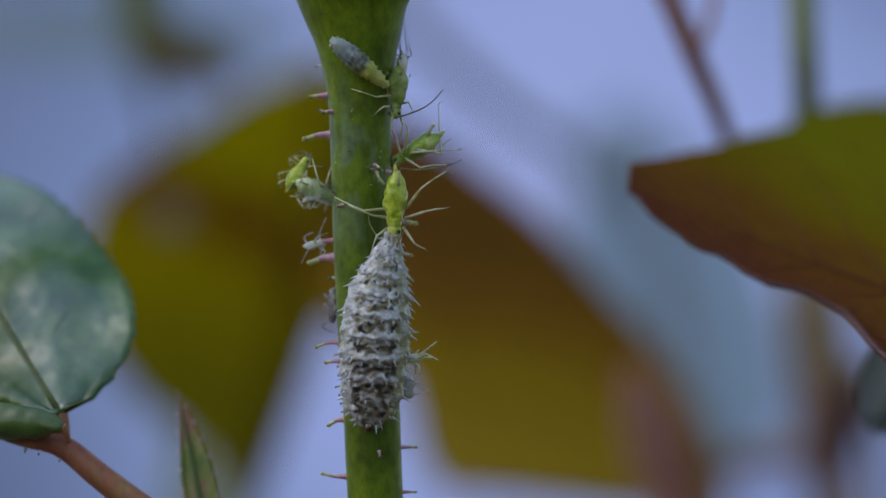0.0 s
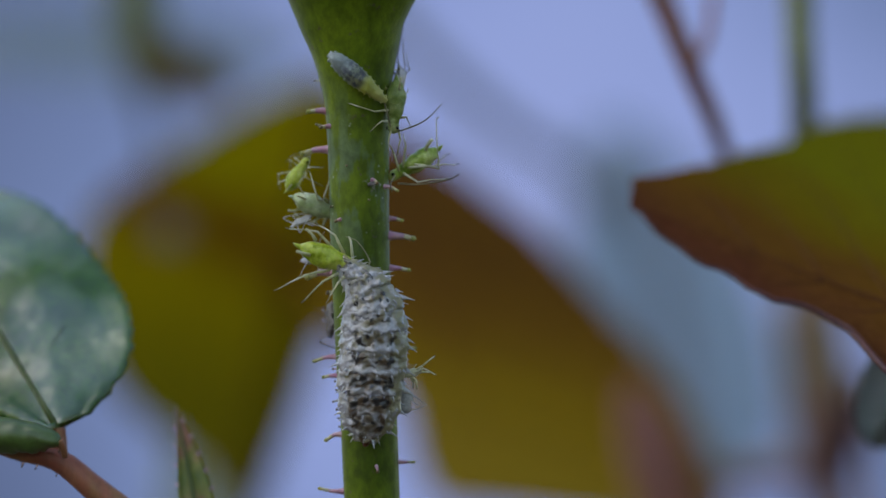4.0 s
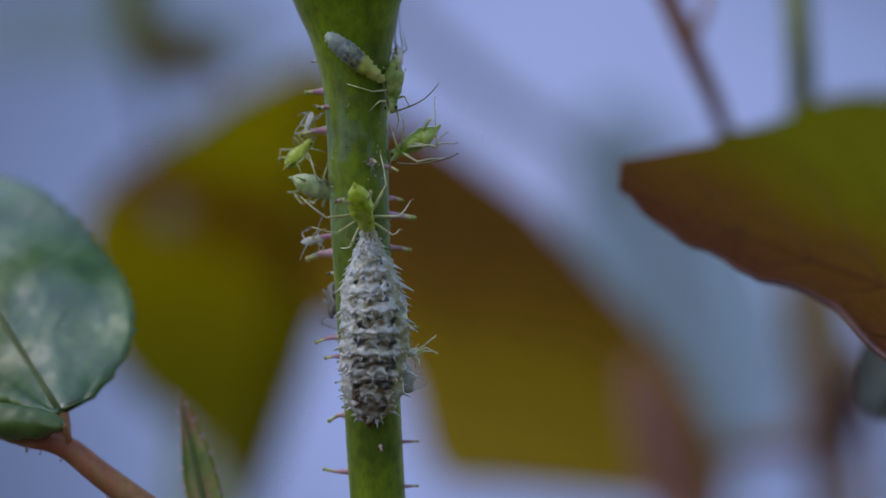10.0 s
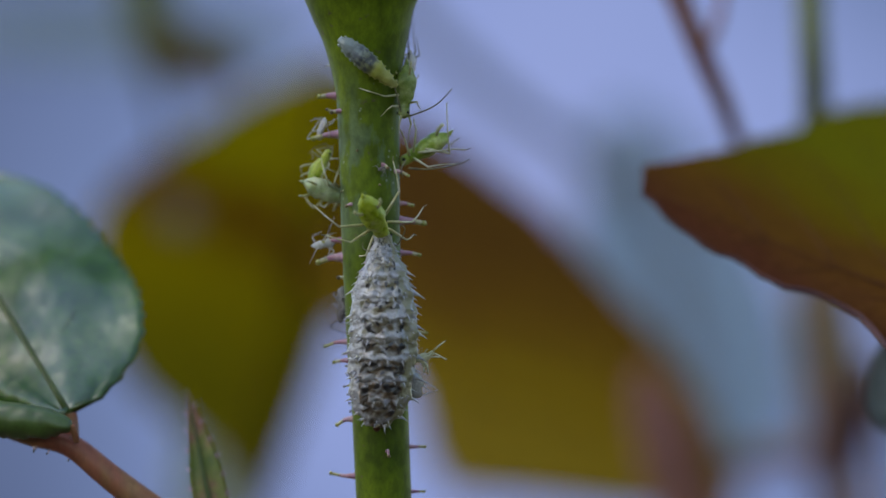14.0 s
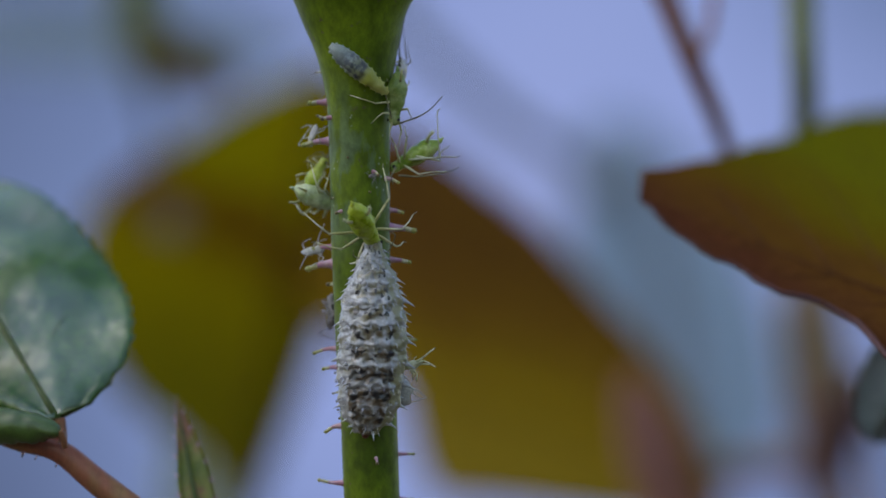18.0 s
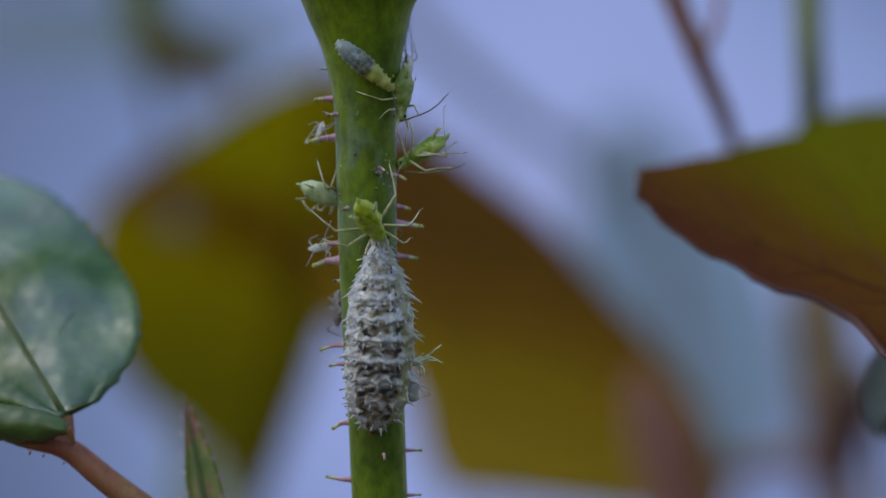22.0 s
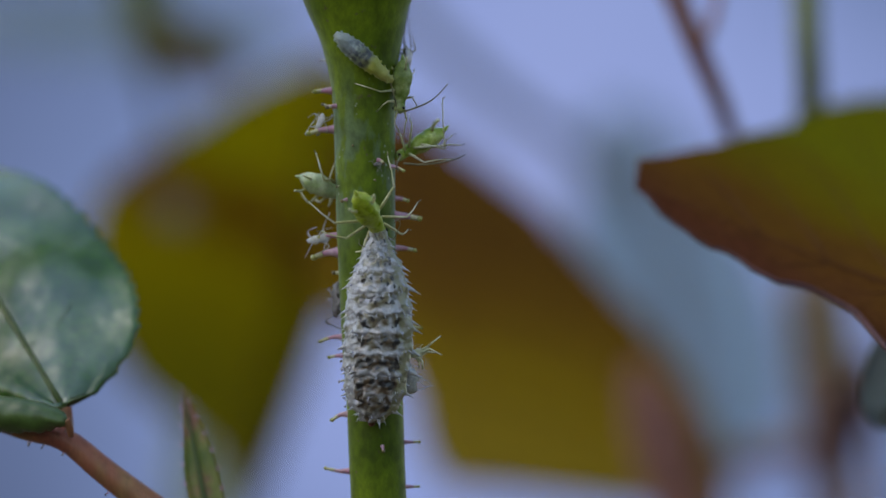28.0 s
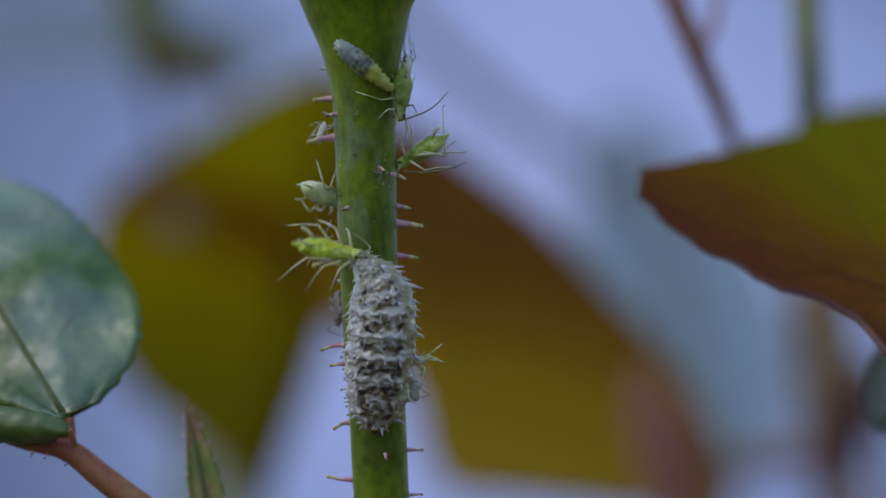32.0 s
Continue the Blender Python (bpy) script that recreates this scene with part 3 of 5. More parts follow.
def build_larva():
    larva = thing("hoverfly_larva", stand(TAIL_POINT), "pale spiny larva with dark brown bands clinging to the stem", "insect larva")
    cone = mesh_of("spine", tube(bmesh.new(), [(0.04, 0, -0.2), (0.02, 0, 0.12), (-0.03, 0, 0.38), (-0.14, 0, 0.68), (-0.34, 0, 1.0)], [0.56, 0.36, 0.19, 0.09, 0.015], 10), SPINE)
    needle = mesh_of("spine", tube(bmesh.new(), [(0.05, 0, -0.2), (0, 0, 0.2), (-0.18, 0, 0.62), (-0.45, 0, 1.0)], [0.30, 0.19, 0.10, 0.02], 7), SPINE)
    rng = random.Random(4)
    rings = []
    around, lengthwise, half = 92, 25, 0.66
    total = 8.629
    for i in range(SEGMENTS):
        s = (i + 0.5) / SEGMENTS
        warts = [radians(d + rng.uniform(-3, 3)) for d in ((52, 76, 102, 127) if i % 2 else (46, 64, 90, 114, 134))]
        # black spots: across the back (-1 to 1), along the ring, size
        spots = [(sd * rng.uniform(0.46, 0.58), rng.uniform(0.15, 0.5), (0.07 + 0.11 * DARK[i]) * rng.uniform(0.8, 1.15)) for sd in (1, -1)]
        spots += [(sd * rng.uniform(0.12, 0.24), rng.uniform(0.35, 0.6), (0.04 + 0.07 * DARK[i]) * rng.uniform(0.8, 1.2)) for sd in (1, -1)]
        spots += [(rng.uniform(-0.62, 0.62), rng.uniform(-0.1, 0.7), rng.uniform(0.03, 0.055)) for _ in range(5)]
        bm = bmesh.new()
        pigment_and_light = bm.verts.layers.float_color.new("pigment_and_light")
        grid = []
        for j in range(lengthwise):
            x = (j / (lengthwise - 1) - 0.5) * 2
            w = along(HALF, min(1.0, max(0.0, s + x * half / total)))
            h = w * 0.72
            crest = hump(x, -0.30, 0.27)          # the ridge that carries the needles
            fold = hump(x, 0.26, 0.16)            # lesser folds in front of it
            fold2 = hump(x, 0.58, 0.12)
            ring = []
            for k in range(around):
                a = 2 * math.pi * k / around
                c, top = math.cos(a), math.sin(a)
                wart = max(math.exp(-((a - q) / 0.11) ** 2) for q in warts)
                f = 0.93 - 1.3 * max(0.0, abs(x) - 0.86)
                if top > -0.1:
                    f += crest * (0.045 + 0.060 * wart) * smooth(0.85, 0.60, abs(c)) + 0.04 * smooth(0.85, 0.60, abs(c)) * fold * (0.5 + 0.5 * math.sin(9 * a + i)) + 0.025 * fold2 * (0.5 + 0.5 * math.sin(7 * a - i * 2))
                    f -= 0.055 * hump(abs(c), 0.66, 0.10) * (1 - 0.4 * crest)      # groove between back and flank
                f += 0.10 * hump(abs(c), 0.95, 0.14) * (0.2 + 0.8 * hump(x, -0.10, 0.36))          # fleshy flank lobe
                p = Vector((x * half - 0.10 * crest * wart, w * f * c, h * f * top))
                calm = 1 - 0.7 * smooth(0.62, 0.85, abs(c))      # the flanks are smoother than the back
                p += 0.08 * noise.noise_vector(p * 2.2 + Vector((i * 3.3, 0, 0))) + calm * (0.11 * noise.noise_vector(p * 4.6 + Vector((0, i * 2.1, 0))) + 0.05 * noise.noise_vector(p * 11.0))
                v = bm.verts.new(p)
                stain, cloud = noise.noise(p * 3.1 + Vector((i * 5.7, 1, 0))), noise.noise(p * 6.0 + Vector((2, i * 4.1, 0)))
                back = smooth(0.80, 0.62, abs(c)) * (top > 0)
                dark = 0.0
                for sc, sx, size in spots:
                    far = math.hypot((c - sc) / size, (x - sx) / (size * 2.2)) + 0.55 * cloud
                    dark = max(dark, smooth(1.15, 0.55, far))
                dark *= 0.9 * (top > 0)
                line = hump(c, 0.0, 0.09) * hump(x, 0.10, 0.34)
                pairs = 0.55 + 0.75 * hump(abs(c), 0.50, 0.22) if i < 4 else 1.0      # the brown lies in a pair of blotches near the tail
                rust = back * RUST[i] * pairs * ((1 - 0.75 * crest) * (0.50 + 0.75 * stain) + 0.5 * line)
                # yellow on one flank only: skylit and shaded sides painted in, besides the folds
                flank_light = smooth(0.58, 0.80, abs(c)) * ((0.58 if c < 0 else -0.1) + 0.7 * stain) + back * (1 - 0.85 * crest) * (0.30 + 0.9 * stain)
                v[pigment_and_light] = (max(0.0, min(1.0, dark)), max(0.0, min(1.0, rust)), max(0.0, min(1.0, flank_light)), 1)
                ring.append(v)
            grid.append(ring)
        for a, b in zip(grid, grid[1:]):
            for k in range(around):
                bm.faces.new((a[k], a[(k + 1) % around], b[(k + 1) % around], b[k]))
        bm.faces.new(grid[0][::-1])
        bm.faces.new(grid[-1])
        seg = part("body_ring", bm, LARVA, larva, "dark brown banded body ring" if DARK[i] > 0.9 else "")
        # degrees round the body, length, place along the ring, mesh
        fringe = [(math.degrees(q), 0.21, rng.uniform(-0.54, -0.36), needle) for q in warts]
        fringe += [(2, 0.36, -0.15, cone), (178, 0.58, -0.15, cone), (-14, 0.28, 0.30, cone), (189, 0.36, 0.24, cone)] + [(194, 0.24, 0.30, cone), (168, 0.30, -0.40, cone)] * (i > 3) + [(14, 0.28, -0.42, cone), (26, 0.30, -0.05, cone), (154, 0.26, -0.05, cone), (38, 0.22, -0.35, cone)]
        fringe += [(rng.uniform(35, 145), rng.uniform(0.12, 0.18), rng.uniform(-0.5, -0.1), needle) for _ in range(6)]
        if i == 0:
            fringe += [(g, 0.36, -0.62, needle) for g in (25, 58, 82, 120, 152)]
        for a, size, x, shape in fringe:
            if shape is needle and rng.random() < 0.25:
                continue
            w = along(HALF, min(1.0, max(0.0, s + x * half / total)))
            h = w * 0.72
            size *= (0.5 + 0.5 * min(1, w / 1.4)) * rng.uniform(0.55, 1.3)
            g = radians(a + rng.uniform(-3, 3))
            reach = 0.97 if shape is needle else 0.96
            p = Vector((x * 0.9 + rng.uniform(-0.04, 0.04), w * reach * math.cos(g), h * reach * math.sin(g)))
            out = Vector(((-1.0 if shape is needle else -0.25) / w, math.cos(g) / w, math.sin(g) / h)).normalized()
            t = axes(Vector((1, 0, 0)) - out * out.x, out)
            wide = size * (0.75 if shape is needle else 0.56)
            sp = part("spine", shape, None, seg)
            sp.matrix_basis = Matrix.Translation(p * MM) @ t.to_4x4() @ Matrix.Diagonal((wide, wide, size, 1))
        rings.append(seg)
    part("tail_tube", ball(0.22, (-0.66, 0, 0.05), (1.1, 0.85, 0.7)), TAIL, rings[0], "reddish brown breathing tube")
    return larva, rings


larva, larva_rings = build_larva()


# ---- aphids ----
LEGS = {}   # the legs of each aphid: part, hip, rest line from hip to foot


def aphid_legs(reach=1.0, seed=0):
    rng = random.Random(seed)
    legs = []
    for side in (1, -1):
        for hip, knee, foot in (((0.30, 0.13), (0.52, 0.42, 0.12), (0.80, 0.62, -0.34)),
                                ((0.18, 0.16), (0.18, 0.58, 0.16), (0.10, 0.98, -0.34)),
                                ((0.05, 0.17), (-0.30, 0.62, 0.18), (-0.70, 0.98, -0.32))):
            j = [rng.uniform(-0.09, 0.09) for _ in range(6)]
            legs.append([(hip[0], hip[1] * side, -0.06),
                         (knee[0] * reach + j[0], (knee[1] * reach + j[1]) * side, knee[2] + j[2]),
                         (foot[0] * reach + j[3], (foot[1] * reach + j[4]) * side, foot[2] + j[5])])
    return legs


def build_aphid(name, p, turn, size, skin, label, legs, feelers=1.0, plump=1.0, limb=None, eyes=True, category="aphid", group="", stout=1.0, horns=()):
    """An aphid of that body length, its head along X and its back along Z. Legs are hip, knee and foot in body lengths."""
    limb = limb or LIMB
    a = thing(name, stand(p, turn), label, category, group)
    k = size
    st = [(-0.50, 0.015, 0.015), (-0.47, 0.075, 0.07), (-0.40, 0.14, 0.125), (-0.30, 0.195, 0.17), (-0.17, 0.225, 0.195), (-0.03, 0.215, 0.185),
          (0.08, 0.185, 0.16), (0.17, 0.155, 0.135), (0.25, 0.135, 0.12), (0.32, 0.12, 0.105), (0.335, 0.105, 0.095)]
    shape = curve(st, 44)
    st = [(q.x * k, q.y * k * plump * (1 + 0.012 * math.cos(i * 1.5)), q.z * k * plump * (1 + 0.018 * math.cos(i * 1.5)), 0) for i, q in enumerate(shape)]
    part("body", loft(st, 24, 0.030 * k, size * 7), skin, a)
    hd = [(0.31, 0.09, 0.085, 0), (0.35, 0.112, 0.095, 0), (0.41, 0.115, 0.095, 0), (0.46, 0.095, 0.075, -0.005), (0.49, 0.05, 0.04, -0.012), (0.5, 0.012, 0.012, -0.015)]
    part("head", loft([tuple(c * k for c in s) for s in hd], 14), skin, a)
    if eyes:
        for s in (1, -1):
            part("eye", ball(0.030 * k, (0.405 * k, s * 0.106 * k, 0.03 * k)), EYE_BLACK, a, "black eye")
    for s in (1, -1):
        b = Vector((-0.30, s * 0.135, 0.11)) * k
        part("cornicle", rod([b, b + Vector((-0.10, s * 0.05, 0.07)) * k, b + Vector((-0.20, s * 0.075, 0.10)) * k], [0.028 * k, 0.02 * k, 0.022 * k], 6, 7), limb, a)
    part("cauda", rod([(-0.47 * k, 0, 0), (-0.54 * k, 0, 0.015 * k), (-0.60 * k, 0, 0.035 * k)], [0.045 * k, 0.032 * k, 0.01 * k], 6, 7), skin, a)
    if feelers:
        for s in (1, -1):
            pts = [Vector((0.48, s * 0.045, 0.03)), Vector((0.58, s * 0.13, 0.10)), Vector((0.50 * feelers, s * 0.34, 0.17)), Vector((0.10, s * 0.52 * feelers, 0.24))]
            part("antenna", rod([q * k for q in pts], [0.016 * k, 0.011 * k, 0.008 * k, 0.005 * k], 12, 6), LIMB_DARK, a, "thin dusky antenna")
    for pts in horns:
        part("antenna", rod([Vector(q) * k for q in pts], [0.017 * k, 0.012 * k, 0.008 * k], 10, 6), LIMB_DARK, a, "thin dusky antenna")
    for hip, knee, foot in legs:
        g = k * stout
        hip, knee, foot = (Vector(q) * k for q in (hip, knee, foot))
        d = (foot - knee)
        toe = foot + Vector((d.x, d.y, 0)).normalized() * 0.07 * k
        root = hip
        hip, knee, foot, toe = Vector(), knee - root, foot - root, toe - root
        bm = tube(bmesh.new(), [hip, hip.lerp(knee, 0.25), hip.lerp(knee, 0.75), knee], [0.026 * g, 0.031 * g, 0.024 * g, 0.018 * g], 7)
        tube(bm, [knee, knee.lerp(foot, 0.5) + Vector((0, 0, 0.02 * k)), foot], [0.0185 * g, 0.014 * g, 0.011 * g], 7)
        leg = part("leg", bm, limb, a)
        leg.matrix_basis = Matrix.Translation(root * MM)
        LEGS.setdefault(a.name, []).append((leg, root, foot))
        part("foot", tube(bmesh.new(), [foot, foot.lerp(toe, 0.5), toe], [0.0115 * g, 0.011 * g, 0.007 * g], 6), LIMB_DARK, leg, "dark foot tip")
    return a


def facing(deg, tilt=0.0, roll=0.0):
    """Turn of a creature that heads deg degrees round the view (0 across, 90 up), its back to the eye; roll about its own length."""
    a = radians(deg)
    f = Vector((math.cos(a), math.sin(radians(tilt)), math.sin(a)))
    return axes(f, (0, -1, 0)) @ Matrix.Rotation(radians(roll), 3, "X")


PREY_SIZE = 3.0
PREY_LEGS = [[(0.33, y * 0.12, -0.05), (0.40, y * 0.34, 0.18), (0.50, y * 0.58, 0.0)] for y in (1, -1)]
PREY_LEGS += [[(0.20, y * 0.15, -0.05), (0.16, y * 0.42, 0.20), (0.08, y * 0.80, 0.04)] for y in (1, -1)]
PREY_LEGS += [[(0.06, y * 0.16, -0.05), (-0.10, y * 0.46, 0.24), (-0.42, y * 0.84, 0.06)] for y in (1, -1)]
prey = build_aphid("aphid", at(0, 0), facing(0), PREY_SIZE, APHID_YELLOW, "yellow green aphid with splayed pale legs held up by the larva", PREY_LEGS, 0.6, 0.84, group="aphids on the stem", stout=0.8)


def limbs(p, turn, size, rows):
    """Limbs given by places on the stem's plane (across, up, away), as seen from a body at p with that turn."""
    back = turn.transposed()
    return [[back @ (at(*q) - p) / size for q in row] for row in rows]


# aphid heading down the stem's side
spot, turn = at(-1.99, 7.50, -0.85), facing(-94, -6, 30)
build_aphid("aphid", spot, turn, 2.5, APHID_DULL, "dull green aphid with black eyes walking head down on the stem",
            limbs(spot, turn, 2.5, [[(-2.20, 7.35, -1.0), (-2.93, 7.27, -1.7), (-4.08, 7.64, -1.5)], [(-2.20, 6.82, -1.0), (-2.61, 6.82, -1.7), (-3.03, 6.43, -1.35)], [(-2.14, 6.51, -0.9), (-2.25, 6.09, -1.4), (-2.27, 5.57, -1.1)],
                                    [(-1.83, 7.35, -0.8), (-1.57, 7.87, -0.9), (-1.39, 8.18, -0.6)], [(-1.83, 6.96, -0.8), (-1.46, 7.03, -1.0), (-1.28, 6.67, -0.7)], [(-1.88, 6.56, -0.8), (-1.73, 5.99, -1.0), (-1.86, 5.26, -0.7)]]),
            0, 0.86, group="aphids on the stem", stout=0.8,
            horns=limbs(spot, turn, 2.5, [[(-1.83, 6.35, -0.9), (-0.94, 6.67, -0.9), (-0.37, 7.03, -0.9), (0.16, 7.61, -0.9)], [(-2.12, 6.30, -1.0), (-2.46, 7.61, -1.6), (-2.72, 8.29, -1.75), (-3.14, 8.71, -1.8)]]))
# aphid standing out from the stem's side
spot, turn = at(-1.12, 4.84, 0.1), facing(210, 0, 84)
build_aphid("aphid", spot, turn, 2.65, APHID, "bright green aphid feeding with its abdomen raised off the stem",
            limbs(spot, turn, 2.65, [[(-1.10, 4.84, -0.4), (0.05, 4.63, -0.5), (-0.08, 6.93, -0.4)], [(-1.41, 4.68, -0.4), (-0.21, 4.76, -0.6), (0.84, 4.79, -0.5)], [(-1.10, 4.99, 0.2), (-0.16, 4.68, 0.3), (0.39, 5.26, 0.3)],
                                     [(-1.62, 4.68, -0.4), (-1.49, 5.73, -0.6), (-1.60, 6.20, -0.3)], [(-1.62, 4.42, -0.4), (-0.94, 4.00, -0.6), (0.31, 4.13, -0.5)], [(-1.80, 4.52, -0.4), (-2.04, 5.36, -0.6), (-2.22, 5.73, -0.9)]]),
            0, 0.86, group="aphids on the stem", stout=0.72, horns=limbs(spot, turn, 2.65, [[(-1.88, 3.95, -0.3), (-0.89, 3.90, -0.4), (0.42, 4.11, -0.4), (0.99, 4.37, -0.4)], [(-1.99, 4.31, -0.5), (-2.20, 3.90, -0.9), (-2.12, 3.53, -1.0)]]))
# pale aphid behind the flare
spot, turn = at(-1.78, 8.55, 0.3), facing(266, 0, 60)
build_aphid("aphid", spot, turn, 1.45, WHITE_APHID, "whitish translucent aphid behind the stem's widening top",
            limbs(spot, turn, 1.45, [[(-1.80, 8.92, 0.6), (-1.86, 9.91, 0.7), (-1.60, 11.01, 0.8)], [(-1.75, 8.92, 0.6), (-1.31, 9.18, 0.6), (-1.46, 9.86, 0.7)], [(-1.78, 8.79, 0.6), (-1.46, 9.02, 0.6), (-1.99, 9.65, 0.5)], [(-1.75, 8.60, 0.6), (-1.52, 9.33, 0.6), (-1.62, 10.59, 0.7)]]),
            0, 0.95, LIMB_DARK, group="aphids on the stem")
# the pale aphid on the shaded side
build_aphid("aphid", at(-5.62, 2.86, 0.35), facing(-24, 14, 35), 2.35, APHID_PALE, "pale whitish green aphid sitting on the stem's side", aphid_legs(0.5, 3), 0, 0.95, group="aphids on the stem")
# the yellow aphid that walks round behind
walker = build_aphid("aphid", at(-6.59, 3.90, 0.5), facing(48, 0, -40), 1.8, APHID_YELLOW, "small yellow green aphid walking on the stem", aphid_legs(0.7, 8), 0.7, 0.95, group="aphids on the stem", stout=0.8)
# nymph low on the larva's side
spot, turn = at(-1.36, -4.86, -1.3), facing(200, 0, 40)
build_aphid("aphid_nymph", spot, turn, 0.95, NYMPH, "tiny pale aphid nymph with spread legs",
            limbs(spot, turn, 0.95, [[(-1.20, -4.80, -1.3), (-0.75, -4.50, -1.4), (-0.20, -4.06, -1.4)], [(-1.15, -4.90, -1.3), (-0.70, -4.62, -1.5), (-0.16, -4.90, -1.4)], [(-1.15, -4.95, -1.3), (-0.86, -4.78, -1.4), (-0.42, -4.80, -1.2)],
                                     [(-1.25, -5.00, -1.3), (-1.02, -5.20, -1.5), (-1.00, -5.56, -1.4)], [(-1.30, -5.00, -1.3), (-1.15, -5.25, -1.4), (-1.18, -5.50, -1.3)], [(-1.50, -4.75, -1.3), (-1.52, -4.40, -1.5), (-1.60, -4.10, -1.4)]]),
            0, 1.0, NYMPH, False, "aphid", "aphids on the stem", 2.8)


def build_husk(p, turn, size, label, seed, mat=HUSK, full=1.0):
    """A cast skin: a crumpled, thin shell with limp legs."""
    rng = random.Random(seed)
    h = thing("cast_skin", stand(p, turn), label, "cast skin", "cast skins")
    st = [(-0.5, 0.02, 0.02), (-0.42, 0.12, 0.07), (-0.25, 0.19, 0.11), (-0.05, 0.16, 0.08), (0.12, 0.18, 0.12), (0.3, 0.11, 0.07), (0.42, 0.09, 0.08), (0.5, 0.02, 0.02)]
    part("shell", loft([(x * size, w * size * full, d * size * full, rng.uniform(-0.05, 0.05) * size) for x, w, d in st], 12, 0.09 * size, seed), mat, h)
    for i in range(6):
        s = 1 if i % 2 else -1
        x = 0.3 - 0.14 * i
        pts = [Vector((x, s * 0.1, 0)), Vector((x + rng.uniform(-0.3, 0.3), s * rng.uniform(0.3, 0.5), rng.uniform(-0.2, 0.3))),
               Vector((x + rng.uniform(-0.7, 0.5), s * rng.uniform(0.4, 0.95), rng.uniform(-0.4, 0.4)))]
        part("leg", rod([q * size for q in pts], [0.03 * size, 0.02 * size, 0.012 * size], 7, 6), mat, h)
    return h


husk = build_husk(at(-5.70, 5.73, 0.1), facing(250, 0, 50), 1.1, "crumpled white cast aphid skin hanging on a prickle", 5)
build_husk(at(-5.83, 0.44, 0.2), facing(188, 0, 20), 1.15, "ragged white cast skin stuck on a pink prickle", 11)
build_husk(at(-1.62, -6.12, -0.9), facing(80, 0, 15), 1.2, "pale round cast skin beside the larva", 17, full=1.9)
build_husk(at(-4.97, -2.33, 0.5), facing(95, 0, -60), 1.7, "greyish dried cast skin on the stem's edge", 23, DRY_HUSK)
build_husk(at(-3.03, 3.95, -1.42), facing(20, 0, 0), 0.45, "small brownish cast skin on the stem's face", 29, DRY_HUSK)


# ---- the small striped larva on the stem ----
def build_grub():
    p = at(-3.71, 8.84, -1.95)
    g = thing("small_larva", stand(p, axes(Vector((0.80, 0.12, -0.66)), (0, -1, 0))), "small whitish larva with blue grey middle and yellow end", "insect larva")
    half = [0.16, 0.30, 0.37, 0.41, 0.44, 0.45, 0.44, 0.42, 0.38, 0.33, 0.27, 0.21, 0.12]
    count = 12
    for i in range(count):
        s = (i + 0.5) / count
        w = along(half, s)
        x0 = (s - 0.5) * 3.3
        st = []
        for j in range(7):
            x = (j / 6 - 0.5) * 2
            f = along(half, min(1.0, max(0.0, s + x * 0.20 / 3.3))) * (1.0 - 0.03 * abs(x) ** 3)
            st.append((x0 + x * 0.20, f, f * 0.85, 0))
        mat = GRUB
        ring = part("body_ring", loft(st, 28, 0.075, 1.7), mat, g)
        for sd in (1, -1):
            b = Vector((x0, sd * w * 0.93, 0.0))
            part("tubercle", rod([b, b + Vector((0.02, sd * 0.05, 0.02)), b + Vector((0.04, sd * 0.08, 0.02))], [0.09, 0.06, 0.02], 4, 6), mat, ring)


build_grub()


# ---- leaves ----
def blade_width(s, p, q):
    top = p / (p + q)
    return (s ** p * (1 - s) ** q) / (top ** p * (1 - top) ** q)


